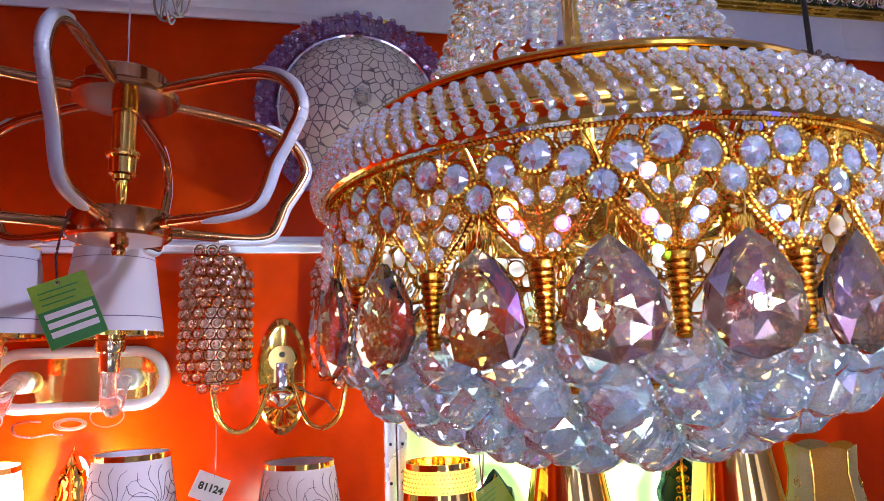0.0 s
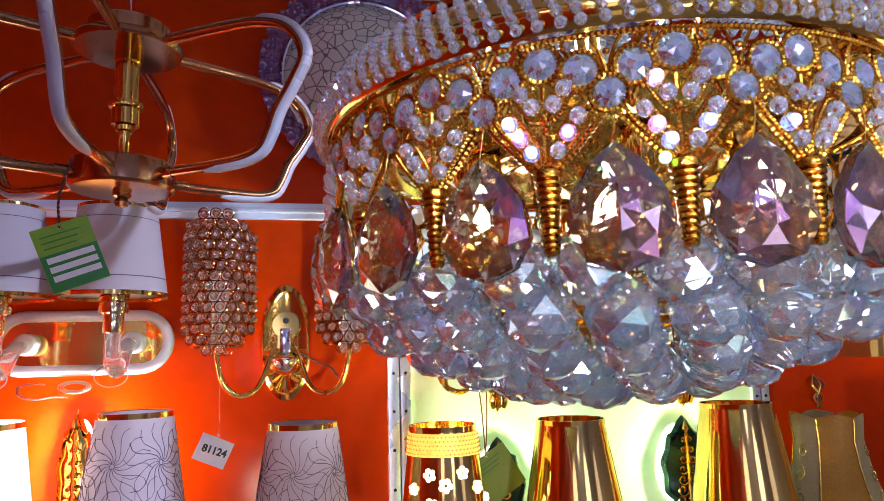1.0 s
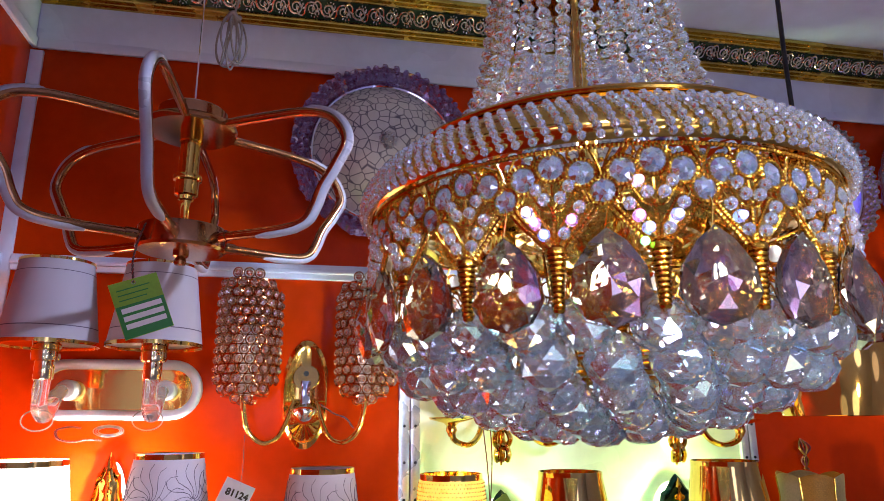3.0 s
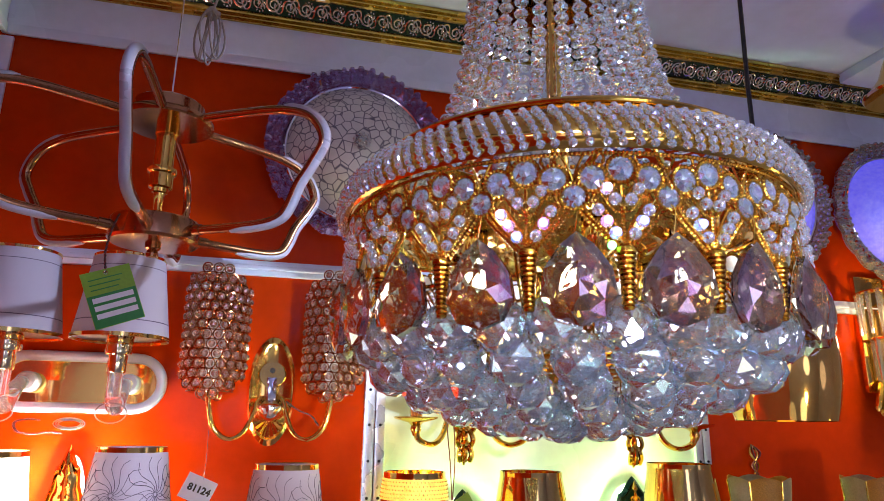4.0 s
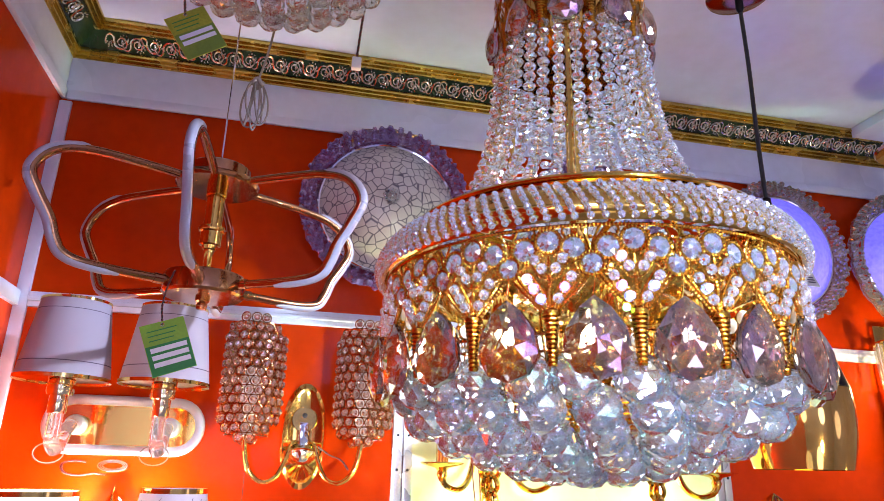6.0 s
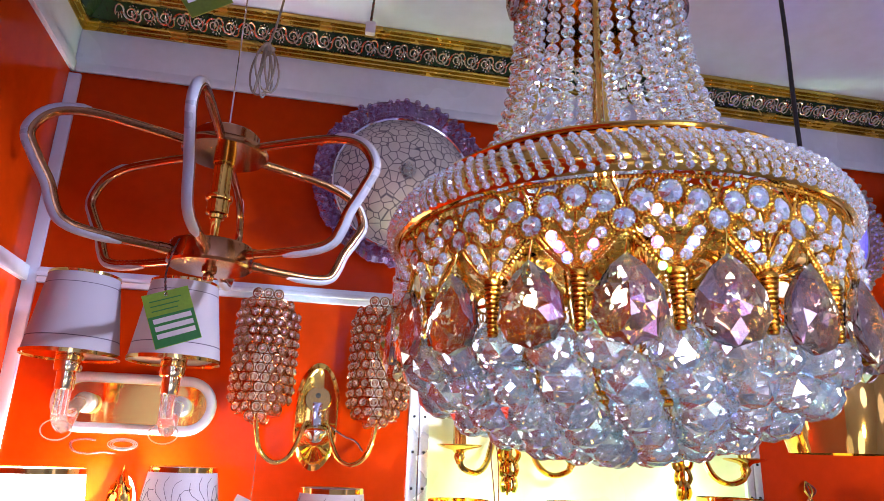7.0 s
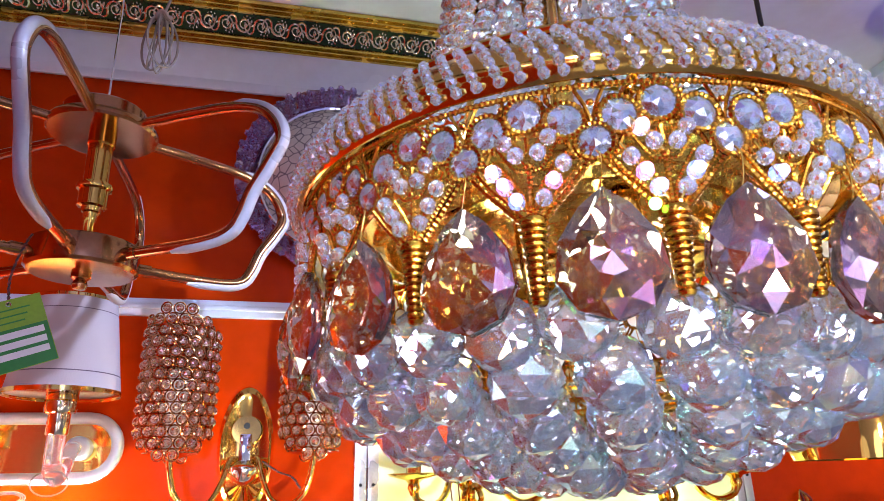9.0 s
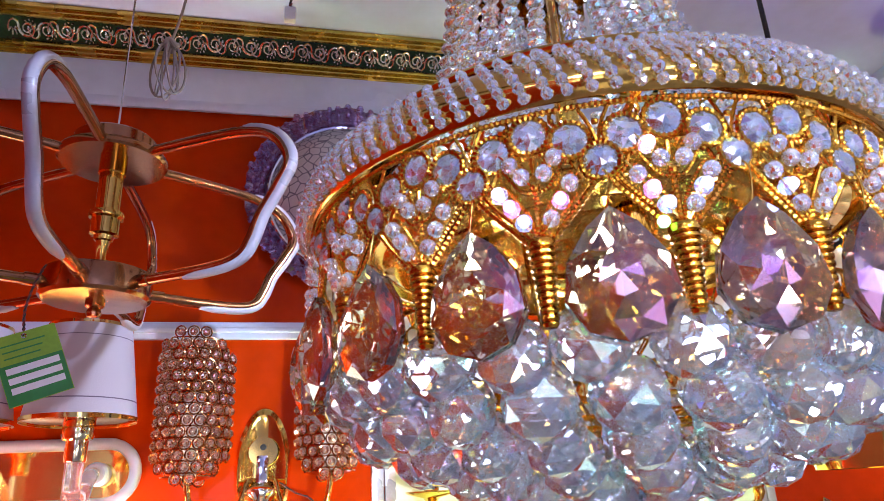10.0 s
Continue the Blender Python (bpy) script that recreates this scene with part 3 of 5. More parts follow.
# gold rim and its slanting bead strands
rim = [(0.2500, 1.8255), (0.2530, 1.8245), (0.2580, 1.829), (0.2605, 1.836), (0.2570, 1.850), (0.2450, 1.864), (0.2280, 1.876), (0.2220, 1.882), (0.2185, 1.8835), (0.2160, 1.881), (0.2170, 1.874), (0.2380, 1.860), (0.2500, 1.845), (0.2520, 1.834), (0.2500, 1.8255)]
part("rim", lathe([(r, z - BASE) for r, z in rim], 96), GOLD, chandelier, "polished gold rim")
part("rim_wire", tube([ring_at(360 * j / 96, 0.2235, 1.884) for j in range(96)], 0.0030, 8, closed=True), GOLD, chandelier)
spots = [Vector(ring_at(u, r + 0.0022, z)) for r, z, u in ((0.2462, 1.8640, -1.85), (0.2510, 1.8590, -1.20), (0.2550, 1.8532, -0.52), (0.2582, 1.8468, 0.16), (0.2604, 1.8400, 0.80), (0.2610, 1.8330, 1.38), (0.2590, 1.8262, 1.85))]
lay = [Matrix.Translation(p) @ (spots[min(i + 1, 6)] - spots[max(i - 1, 0)]).to_track_quat("Z", "X").to_matrix().to_4x4() for i, p in enumerate(spots)]
THREAD = mesh_of("bead_strand", tube(spots, 0.0006, 4), GOLD)
RIM_BEAD = mesh_of("bead", faceted(0.0041, 4, 7, 0.98), BEAD, False)
joined = bmesh.new()
for p in spots:
    faceted(0.0041, 4, 7, 1.0, joined, p)
FAR_STRAND = mesh_of("bead_strand", joined, BEAD)
for j in range(120):
    a = 3 * j + random.uniform(-0.3, 0.3)
    if -66 < (a + 204) % 360 - 180 < 66:
        st = part("bead_strand", THREAD, None, chandelier, m=pose(0, 0, 0, 0, 0, a))
        for m in lay:
            part("bead", RIM_BEAD, None, st, m=m)
    else:
        tagged(part("bead_strand", FAR_STRAND, None, chandelier, m=pose(0, 0, 0, 0, 0, a)), kind="stuff")
# gold dish under the neck, hidden lamp plate and struts
part("top_dish", lathe([(r, z - BASE) for r, z in ((0.216, 1.876), (0.205, 1.873), (0.192, 1.874), (0.186, 1.880), (0.182, 1.878), (0.19, 1.869), (0.205, 1.868), (0.216, 1.871), (0.216, 1.876))], 64), GOLD, chandelier)
reflector = [(0.0, 1.786)] + [(0.012 + 0.0105 * j, 1.786 + 0.0011 * j + (0.004 if j % 2 else 0.0)) for j in range(20)] + [(0.218, 1.812), (0.218, 1.815), (0.0, 1.806)]
part("lamp_plate", lathe([(r, z - BASE) for r, z in reflector], 64), GOLD, chandelier, "ridged gold reflector plate")
part("centre_pole", lathe([(r, z - BASE) for r, z in ((0.0, 1.80), (0.012, 1.80), (0.012, 2.38), (0.006, 2.40), (0.006, TOP - 0.03), (0.0, TOP - 0.03))], 16), GOLD, chandelier)
part("canopy", lathe([(r, z - BASE) for r, z in ((0.0, TOP - 0.032), (0.03, TOP - 0.032), (0.058, TOP - 0.020), (0.062, TOP - 0.0005), (0.0, TOP - 0.0005))], 32), GOLD, chandelier)
for j in range(6):
    a = radians(60 * j + 20)
    part("strut", tube([(0.01 * math.cos(a), 0.01 * math.sin(a), 1.86 - BASE), (0.225 * math.cos(a), 0.225 * math.sin(a), 1.868 - BASE)], 0.004, 6), GOLD, chandelier)
    part("lamp_holder", lathe([(0, 0), (0.014, 0), (0.014, 0.030), (0.009, 0.036), (0.009, 0.050), (0, 0.050)], 14), GOLD, chandelier, m=pose(0.13 * math.cos(a), 0.13 * math.sin(a), 1.798 - BASE, 180, 0, 0))
    # unseen light added at each holder, for sparkle in balls and gold plate
    lamp("chandelier_fill", CX + 0.13 * math.cos(a), CY + 0.13 * math.sin(a), 1.730, 0.09, (0.74, 0.84, 1.0), 0.012)
# hoops that carry the balls
for R, z in ((0.219, 1.726), (0.200, 1.699), (0.164, 1.680), (0.124, 1.665), (0.084, 1.655), (0.044, 1.650)):
    part("ball_hoop", tube([ring_at(360 * j / 48, R, z) for j in range(48)], 0.0020, 6, closed=True), GOLD, chandelier)
for j in range(8):
    a = 45 * j + 10
    part("spoke", tube([ring_at(a, r, z) for r, z in ((0.246, 1.815), (0.219, 1.726), (0.200, 1.699), (0.164, 1.680), (0.124, 1.665), (0.084, 1.655), (0.01, 1.649))], 0.0016, 6), GOLD, chandelier)
BALLS = [mesh_of("crystal_ball", faceted(0.0245, rings, seg, 1.0), BALL, False) for rings, seg in ((6, 8), (7, 8))]
PIN = mesh_of("pin", tube([(0, 0, 0.024), (0, 0, 0.042)], 0.0008, 5), GOLD)
for row, (R, z, n) in enumerate(((0.219, 1.684, 27), (0.200, 1.657, 24), (0.164, 1.638, 19), (0.124, 1.623, 14), (0.084, 1.613, 10), (0.044, 1.608, 5), (0.0, 1.606, 1))):
    for j in range(n):
        a = 360 * (j + 0.5 * (row % 2)) / n + random.uniform(-1, 1)
        m = Matrix.Translation(ring_at(a, R, z + random.uniform(-0.0015, 0.0015)))
        part("crystal_ball", BALLS[(row + j) % 2], None, chandelier, m=m @ pose(0, 0, 0, random.uniform(-12, 12), random.uniform(-12, 12), random.uniform(0, 360)))
        part("pin", PIN, None, chandelier, m=m)
# small glowing beads added on the bead rows, standing in for coloured glints
GLINT_MESH = [mesh_of("led_lamp", faceted(0.0036, 5, 8), m) for m in GLINTS]
for a, R, z, k in ((-34.6, 0.2535, 1.7610, 0), (-36.0, 0.2535, 1.7705, 3), (-32.9, 0.2535, 1.7500, 1), (-16.5, 0.2535, 1.7605, 0), (-15.0, 0.2535, 1.7505, 1), (-16.2, 0.2535, 1.7885, 3), (-10.0, 0.2535, 1.7605, 1), (-16.0, 0.2510, 1.7400, 2), (1.5, 0.2535, 1.7605, 1), (-28.0, 0.2535, 1.7600, 0)):
    part("led_lamp", GLINT_MESH[k], None, chandelier, m=Matrix.Translation(ring_at(a, R + 0.0035, z)))

# unseen cool white lights added inside the neck to brighten its bead chains
for a in (-30, 90, 210):
    x, y, _ = ring_at(a, 0.05, 1.95)
    lamp("chandelier_fill", CX + x, CY + y, 1.95, 0.8, (0.82, 0.88, 1.0), 0.008)

# neck of bead chains and gold rods
NECK = [(0.196, 1.882), (0.167, 1.915), (0.142, 1.955), (0.125, 2.00), (0.114, 2.05), (0.107, 2.11), (0.102, 2.165)]
neck = smooth_curve([(r, 0, z) for r, z in NECK], 24)
marks, run = [neck[0]], 0.0
for a, b in zip(neck, neck[1:]):
    run += (b - a).length
    if run >= 0.0150:
        marks.append(b)
        run = 0.0
chain = bmesh.new()
for p in marks:
    faceted(0.0086, 4, 8, 0.66, chain, ring_at(0, p.x, p.z))
CHAIN = mesh_of("bead_chain", chain, CRYSTAL, False)
LINK = mesh_of("bead_chain", tube([ring_at(0, p.x, p.z) for p in neck[::6]], 0.0006, 4), GOLD)
OCTAGON = mesh_of("bead", faceted(0.0086, 4, 8, 0.66), CRYSTAL, False)
for j in range(34):
    a = 360 / 34 * j + random.uniform(-1.2, 1.2)
    if -72 < (a + 204) % 360 - 180 < 72:
        ch = part("bead_chain", LINK, None, chandelier, m=pose(0, 0, 0, 0, 0, a))
        for p in marks:
            part("bead", OCTAGON, None, ch, m=Matrix.Translation(ring_at(0, p.x, p.z)) @ pose(0, 0, 0, 0, 0, random.uniform(0, 45)))
    else:
        tagged(part("bead_chain", CHAIN, None, chandelier, m=pose(0, 0, 0, 0, 0, a)), kind="stuff")
ROD = mesh_of("neck_rod", tube([ring_at(0, p.x - 0.004, p.z) for p in neck[::6]], 0.0042, 8), GOLD)
for j in range(6):
    part("neck_rod", ROD, None, chandelier, m=pose(0, 0, 0, 0, 0, 60 * j - 26))
part("crown_drum", lathe([(r, z - BASE) for r, z in ((0.094, 2.16), (0.094, 2.34), (0.11, 2.36), (0.0, 2.38))], 48), GOLD, chandelier, "gold drum inside the upper crown")
SMALL_DROP = mesh_of("drop", cut_drop(0.044, 0.060, 0.024), DROP, False)
crown(chandelier, 0.104, 10, 2.152, 0.95, -8, SMALL_DROP, HOOK_MESH, 0.014, False)


# ---- things round the chandelier ----
def disc_y(profile, seg=32):
    """A turned form whose axis points at the room (-y)."""
    return lathe(profile, seg, m=pose(0, 0, 0, 90, 0, 0))


def cone_shade(r0, z0, r1, z1, thick=0.0015, seg=40):
    return lathe([(r0, z0), (r1, z1), (r1 - thick, z1), (r0 - thick, z0), (r0, z0)], seg)


def band(r, z, h, t=0.0015, seg=40, slope=0.0):
    return lathe([(r + t, z), (r + t + slope, z + h), (r + slope, z + h), (r, z), (r + t, z)], seg)


# pendant lamp with six bent arms
def arm_lamp(x, y):
    L = thing("pendant_lamp", pose(x, y, 1.842) @ Matrix.Diagonal((1, 1, 0.913, 1)), "rose-gold pendant lamp with six bent arms edged in white", "pendant lamp")
    part("top_hub", lathe([(0, 0.252), (0.012, 0.252), (0.014, 0.246), (0.047, 0.244), (0.050, 0.241), (0.050, 0.219), (0.064, 0.217), (0.066, 0.214), (0.066, 0.208), (0.063, 0.205), (0, 0.205)], 40), ROSE, L)
    part("socket", lathe([(0, 0.205), (0.0165, 0.205), (0.0165, 0.190), (0.0145, 0.188), (0.0145, 0.132), (0.0200, 0.130), (0.0212, 0.126), (0.0200, 0.122), (0.0168, 0.120), (0.0168, 0.098), (0.0120, 0.096), (0.0110, 0.090), (0.0085, 0.088), (0.0055, 0.058), (0.0025, 0.052), (0, 0.052)], 28), GOLD, L, "brass socket with a pointed tip")
    part("bottom_hub", lathe([(0, 0.046), (0.012, 0.046), (0.03, 0.043), (0.060, 0.041), (0.062, 0.037), (0.062, 0.008), (0.058, 0.004), (0, 0.002)], 40), ROSE, L)
    part("finial", lathe([(0, 0.004), (0.011, 0.003), (0.011, -0.003), (0.007, -0.006), (0.009, -0.012), (0.007, -0.017), (0, -0.018)], 16), ROSE, L)
    part("wire", tube([(0, 0, 0.25), (0, 0, (TOP - 1.843) / 0.913)], 0.0014, 6), CHROME, L, "thin steel hanging wire")
    prof = [(0.055, 0.212), (0.12, 0.212), (0.195, 0.208), (0.240, 0.190), (0.261, 0.152), (0.247, 0.117), (0.227, 0.083), (0.215, 0.051), (0.200, 0.031), (0.160, 0.023), (0.058, 0.022)]
    line = smooth_curve([(r, 0, z) for r, z in prof], 6)
    arm_me = mesh_of("arm", tube(line, 0.0072, 10), ROSE)
    lo, hi = 12, 57
    strip = []
    for i in range(lo, hi):
        d = (line[i + 1] - line[i - 1]).normalized()
        out = Vector((d.z, 0, -d.x))
        strip.append(line[i] - out * 0.0048 if out.x < 0 else line[i] + out * 0.0048)
    strip_me = mesh_of("light_strip", tube(strip, [0.0040] + [0.0066] * (len(strip) - 2) + [0.0040], 10), FROST)
    collar_me = mesh_of("collar", tube([(0.052, 0, 0.022), (0.078, 0, 0.0225)], 0.0088, 12), ROSE)
    for k in range(6):
        m = pose(0, 0, 0, 0, 0, -91 + 60 * k)
        a = part("arm", arm_me, None, L, m=m)
        part("light_strip", strip_me, None, a, "frosted white light strip")
        part("collar", collar_me, None, a)
    return L


arm_lamp(-0.076, 0.966)


def price_tag(m, w, h, label, group="", upper=LIME, lower=GREENCARD, bars=3):
    t = thing("price_tag", m, label, "price tag", group)
    part("card", box(-w / 2, -0.0005, -h, w / 2, 0.0005, 0, bevel=0.0003), upper, t)
    part("printed_field", box(-w / 2 + 0.0006, -0.0009, -h + 0.0006, w / 2 - 0.0006, -0.0006, -h * 0.42), lower, t, "green printed lower half")
    for k in range(bars):
        z = -h * (0.47 + 0.14 * k)
        part("blank_line", box(-w * 0.40, -0.0014, z - h * 0.09, w * 0.42, -0.0010, z), PAPER, t, "white blank line")
    for k in range(3):
        z = -h * (0.14 + 0.09 * k)
        part("print_line", box(-w * 0.38, -0.0009, z - h * 0.02, w * (0.30 - 0.06 * k), -0.0006, z), GREENCARD, t)
    part("eyelet", tube([(0.0022 * math.cos(a), -0.0008, -0.005 + 0.0022 * math.sin(a)) for a in (2 * math.pi * k / 12 for k in range(12))], 0.0006, 5, closed=True), CHROME, t)
    return t


def twisted(owner, pts, r=0.0009, turns=10, mats=(REDCORD, CORD)):
    line = smooth_curve(pts, 14)
    for j, mt in enumerate(mats):
        out = []
        for i, p in enumerate(line):
            a = 2 * math.pi * turns * i / len(line) + math.pi * j
            out.append(p + Vector((math.cos(a), math.sin(a), 0)) * r)
        part("cord", tube(out, r, 5), mt, owner)


t = price_tag(pose(-0.111, 0.862, 1.784, 0, -22, 12), 0.058, 0.072, "lime and green card price tag tied to the pendant lamp")
twisted(t, [(0.0, 0.0, -0.005), (0.007, 0.006, 0.022), (0.022, 0.014, 0.050), (0.038, 0.024, 0.072)], 0.0009, 9)


# double wall lamp with white shades
def double_wall_lamp(x, z):
    L = thing("wall_lamp", pose(x, WALL, z), "double wall lamp with white fabric shades on a gold mirror plate", "wall lamp")
    half, r = 0.100, 0.060

    def stadium(half, r, y, n=14):
        out = []
        for s in (1, -1):
            for k in range(n + 1):
                a = radians(-90 + 180 * k / n) if s > 0 else radians(90 + 180 * k / n)
                out.append((s * half + r * math.cos(a), y, r * math.sin(a)))
        return out

    part("rim", tube(stadium(half, 0.050, -0.016), 0.0105, 10, closed=True), FROST, L, "frosted white rim")
    bm = bmesh.new()
    front = [bm.verts.new(p) for p in stadium(half, 0.046, -0.014)]
    back = [bm.verts.new(p) for p in stadium(half, 0.046, -0.001)]
    bm.faces.new(front)
    bm.faces.new(back[::-1])
    for k in range(len(front)):
        j = (k + 1) % len(front)
        bm.faces.new((front[k], back[k], back[j], front[j]))
    part("plate", bm, CHAMP, L, "gold mirror back plate")
    shade = mesh_of("shade", cone_shade(0.083, 0.072, 0.062, 0.222), FABRIC)
    rim_lo = mesh_of("shade_rim", band(0.0832, 0.069, 0.007), CHAMP)
    rim_hi = mesh_of("shade_rim", band(0.0620, 0.2185, 0.005), CHAMP)
    linem = mesh_of("shade_line", band(0.0792, 0.0990, 0.0016, 0.0006, slope=-0.0002), LINE)
    line2 = mesh_of("shade_line", band(0.0650, 0.1985, 0.0012, 0.0006, slope=-0.0002), LINE)
    pan = mesh_of("shade_pan", lathe([(0, 0.074), (0.081, 0.0735), (0.081, 0.0715), (0.02, 0.070), (0, 0.070)], 40), CHAMP)
    cup = mesh_of("cup", lathe([(0, 0.071), (0.023, 0.071), (0.024, 0.066), (0.024, 0.050), (0.022, 0.044), (0.0165, 0.042), (0.0165, 0.012), (0.0150, 0.010), (0, 0.010)], 28), PALEGOLD)
    pipe = mesh_of("glass_arm", tube(smooth_curve([(0, 0, 0.012), (0, 0, -0.020), (0, 0.004, -0.040), (0, 0.026, -0.052), (0, 0.052, -0.044), (0, 0.078, -0.016), (0, 0.110, -0.004), (0, 0.152, -0.002)], 6), 0.0132, 14), ACRYL)
    boss = mesh_of("boss", disc_y([(0, 0.030), (0.016, 0.030), (0.020, 0.026), (0.020, 0.0), (0, 0.0)], 24), FROST)
    coil = mesh_of("ring", tube([(0.026 * math.cos(2 * math.pi * k / 24), 0, -0.060 + 0.018 * math.sin(2 * math.pi * k / 24)) for k in range(24)], 0.0012, 6, closed=True), CLEARCORD)
    for s in (-1, 1):
        m = pose(s * 0.091, -0.168, 0)
        sh = part("shade", shade, None, L, "white fabric shade", m=m)
        part("shade_rim", rim_lo, None, sh, "gold rim")
        part("shade_rim", rim_hi, None, sh, "gold rim")
        part("shade_line", linem, None, sh)
        part("shade_line", line2, None, sh)
        part("shade_pan", pan, None, sh)
        part("cup", cup, None, L, "polished gold cup", m=m)
        part("glass_arm", pipe, None, L, "clear acrylic arm", m=m)
        part("boss", boss, None, L, m=pose(s * 0.091, -0.015, -0.002))
        part("ring", coil, None, L, m=m)
    return L


double_wall_lamp(-0.260, 1.674)

# loose wires below the double lamp
w = thing("loose_wire", pose(-0.325, 1.452, 1.588), "red twisted wire hanging loose below the wall lamp", "wire")
twisted(w, [(0.042, -0.004, -0.012), (0.02, -0.002, -0.010), (-0.01, 0, -0.014), (-0.036, 0, -0.008), (-0.042, 0.004, 0.008), (-0.02, 0.006, 0.014), (0.0, 0.008, 0.012)], 0.0016, 12, (REDCORD, REDCORD))
w = thing("wire_coil", pose(-0.270, 1.452, 1.594), "small white wire coil under the wall lamp", "wire")
for k in range(3):
    part("loop", tube([((0.020 + 0.004 * k) * math.cos(a), -0.002 * k, (0.007 + 0.002 * k) * math.sin(a)) for a in (2 * math.pi * j / 20 for j in range(20))], 0.0012, 6, closed=True), CLEARCORD, w)


# sconce with two shades of linked crystals
def crystal_sleeve():
    """A sleeve of ringed crystals, cut to points above and below."""
    rings, stones = bmesh.new(), bmesh.new()
    R, pitch = 0.060, 0.0205
    cols = 18
    for i in range(14):
        for c in range(cols):
            a = 2 * math.pi * (c + 0.5 * (i % 2)) / cols
            z = i * pitch * 0.90
            edge = 0.055 * (1 - abs(math.sin(a)) ** 0.8)
            if z < edge - 0.002 or z > 0.250 - edge:
                continue
            rr = R * (1.0 + 0.05 * math.cos(3 * a))
            p = Vector((rr * math.cos(a), rr * math.sin(a), z))
            tx, up = Vector((-math.sin(a), math.cos(a), 0)), Vector((0, 0, 1))
            tube([p + tx * 0.0097 * math.cos(2 * math.pi * j / 12) + up * 0.0097 * math.sin(2 * math.pi * j / 12) for j in range(12)], 0.0015, 5, rings, closed=True)
            faceted(0.0070, 5, 8, 1.0, stones, p)
    return mesh_of("ring_net", rings, ROSE), mesh_of("crystal_mesh", stones, PINKBEAD, False)


NET, NETSTONES = crystal_sleeve()


def crystal_sconce(x, z):
    S = thing("wall_sconce", pose(x, WALL, z), "gold wall sconce with two shades of linked rose crystals", "wall lamp")
    bm = bmesh.new()
    rows = []
    for s, y in ((1.0, 0.0), (1.0, -0.010), (0.90, -0.016), (0.82, -0.013), (0.0, -0.012)):
        if s == 0:
            rows.append([bm.verts.new((0, y, 0))])
        else:
            rows.append([bm.verts.new((0.050 * s * math.sin(2 * math.pi * k / 40), y, 0.113 * s * math.cos(2 * math.pi * k / 40))) for k in range(40)])
    for a, b in zip(rows, rows[1:]):
        for k in range(40):
            q = list(dict.fromkeys([a[k], a[(k + 1) % 40], b[(k + 1) % len(b)], b[k % len(b)]]))
            bm.faces.new(q)
    part("plate", bm, CHAMP, S, "oval gold mirror plate")
    bracket = bmesh.new()
    lathe([(0, 0.0), (0.026, 0.0), (0.026, 0.003), (0, 0.003)], 24, bracket, pose(0, -0.016, 0.034, 90, 0, 0))
    part("bracket", bracket, CHAMP, S)
    part("screw", disc_y([(0, 0.003), (0.005, 0.0025), (0.006, 0)], 12), INK, S, m=pose(0, -0.019, 0.042))
    part("block", box(-0.010, -0.044, -0.022, 0.010, -0.012, 0.026, bevel=0.002), CHROME, S)
    part("knob", lathe([(0, 0.016), (0.014, 0.014), (0.026, 0.004), (0.027, -0.002), (0.018, -0.018), (0.008, -0.026), (0, -0.027)], 24), CHROME, S, m=pose(0, -0.050, -0.036))
    for k in range(7):
        a = radians(-60 + 20 * k)
        part("petal", tube([(0, -0.014, -0.055), (0.030 * math.sin(a), -0.018, -0.055 - 0.040 * math.cos(a))], [0.003, 0.0065], 6), CHAMP, S)
    for s in (-1, 1):
        line = smooth_curve([(0.010 * s, -0.036, -0.018), (0.024 * s, -0.050, -0.020), (0.034 * s, -0.058, -0.052), (0.052 * s, -0.072, -0.088), (0.080 * s, -0.088, -0.097), (0.106 * s, -0.098, -0.074), (0.117 * s, -0.102, -0.030), (0.117 * s, -0.102, 0.0)], 7)
        part("arm", tube(line, 0.0056, 10), CHAMP, S)
        sh = part("shade", mesh_of("shade", lathe([(0, -0.004), (0.012, -0.003), (0.045, 0.004), (0.045, 0.006), (0.012, 0.0), (0, 0.0)], 24), ROSE), None, S, "shade of linked rose crystals", m=pose(0.117 * s, -0.102, -0.014, 0, 0, 0))
        tagged(part("ring_net", NET, None, sh), kind="stuff")
        tagged(part("crystal_mesh", NETSTONES, None, sh), kind="stuff")
        part("lamp_tube", lathe([(0, 0.0), (0.012, 0.0), (0.012, 0.07), (0.016, 0.08), (0.020, 0.11), (0.014, 0.14), (0, 0.15)], 18), FROST, sh)
    twisted(S, [(0.03, -0.012, -0.02), (0.06, -0.02, -0.04), (0.085, -0.03, -0.05), (0.10, -0.05, -0.07)], 0.0014, 6, (REDCORD, CORD))
    return S


crystal_sconce(0.107, 1.667)


def letters(text, size, material, m, owner):
    cu = bpy.data.curves.new("text", "FONT")
    cu.body, cu.size, cu.extrude, cu.offset = text, size, 0.0002, 0.0007
    cu.align_x, cu.align_y = "CENTER", "CENTER"
    ob = bpy.data.objects.new("lettering", cu)
    me = bpy.data.meshes.new_from_object(ob)
    bpy.data.objects.remove(ob)
    me.materials.append(material)
    part("lettering", me, None, owner, "black handwritten number", m=m)


n = thing("number_tag", pose(-0.004, 1.378, 1.500, 0, 24, 6), "pale blue card tag with a handwritten number", "price tag")
part("card", box(-0.029, -0.0005, -0.049, 0.029, 0.0005, -0.002, bevel=0.0004), BLUECARD, n)
letters("81124", 0.0175, INK, pose(0.002, -0.0012, -0.025, 90, 0, 0) @ pose(0, 0, 0, 0, 0, 3), n)
part("string", tube([(0, 0, -0.006), (-0.011, 0, 0.024), (-0.036, 0, 0.078)], 0.0006, 5), CORD, n)


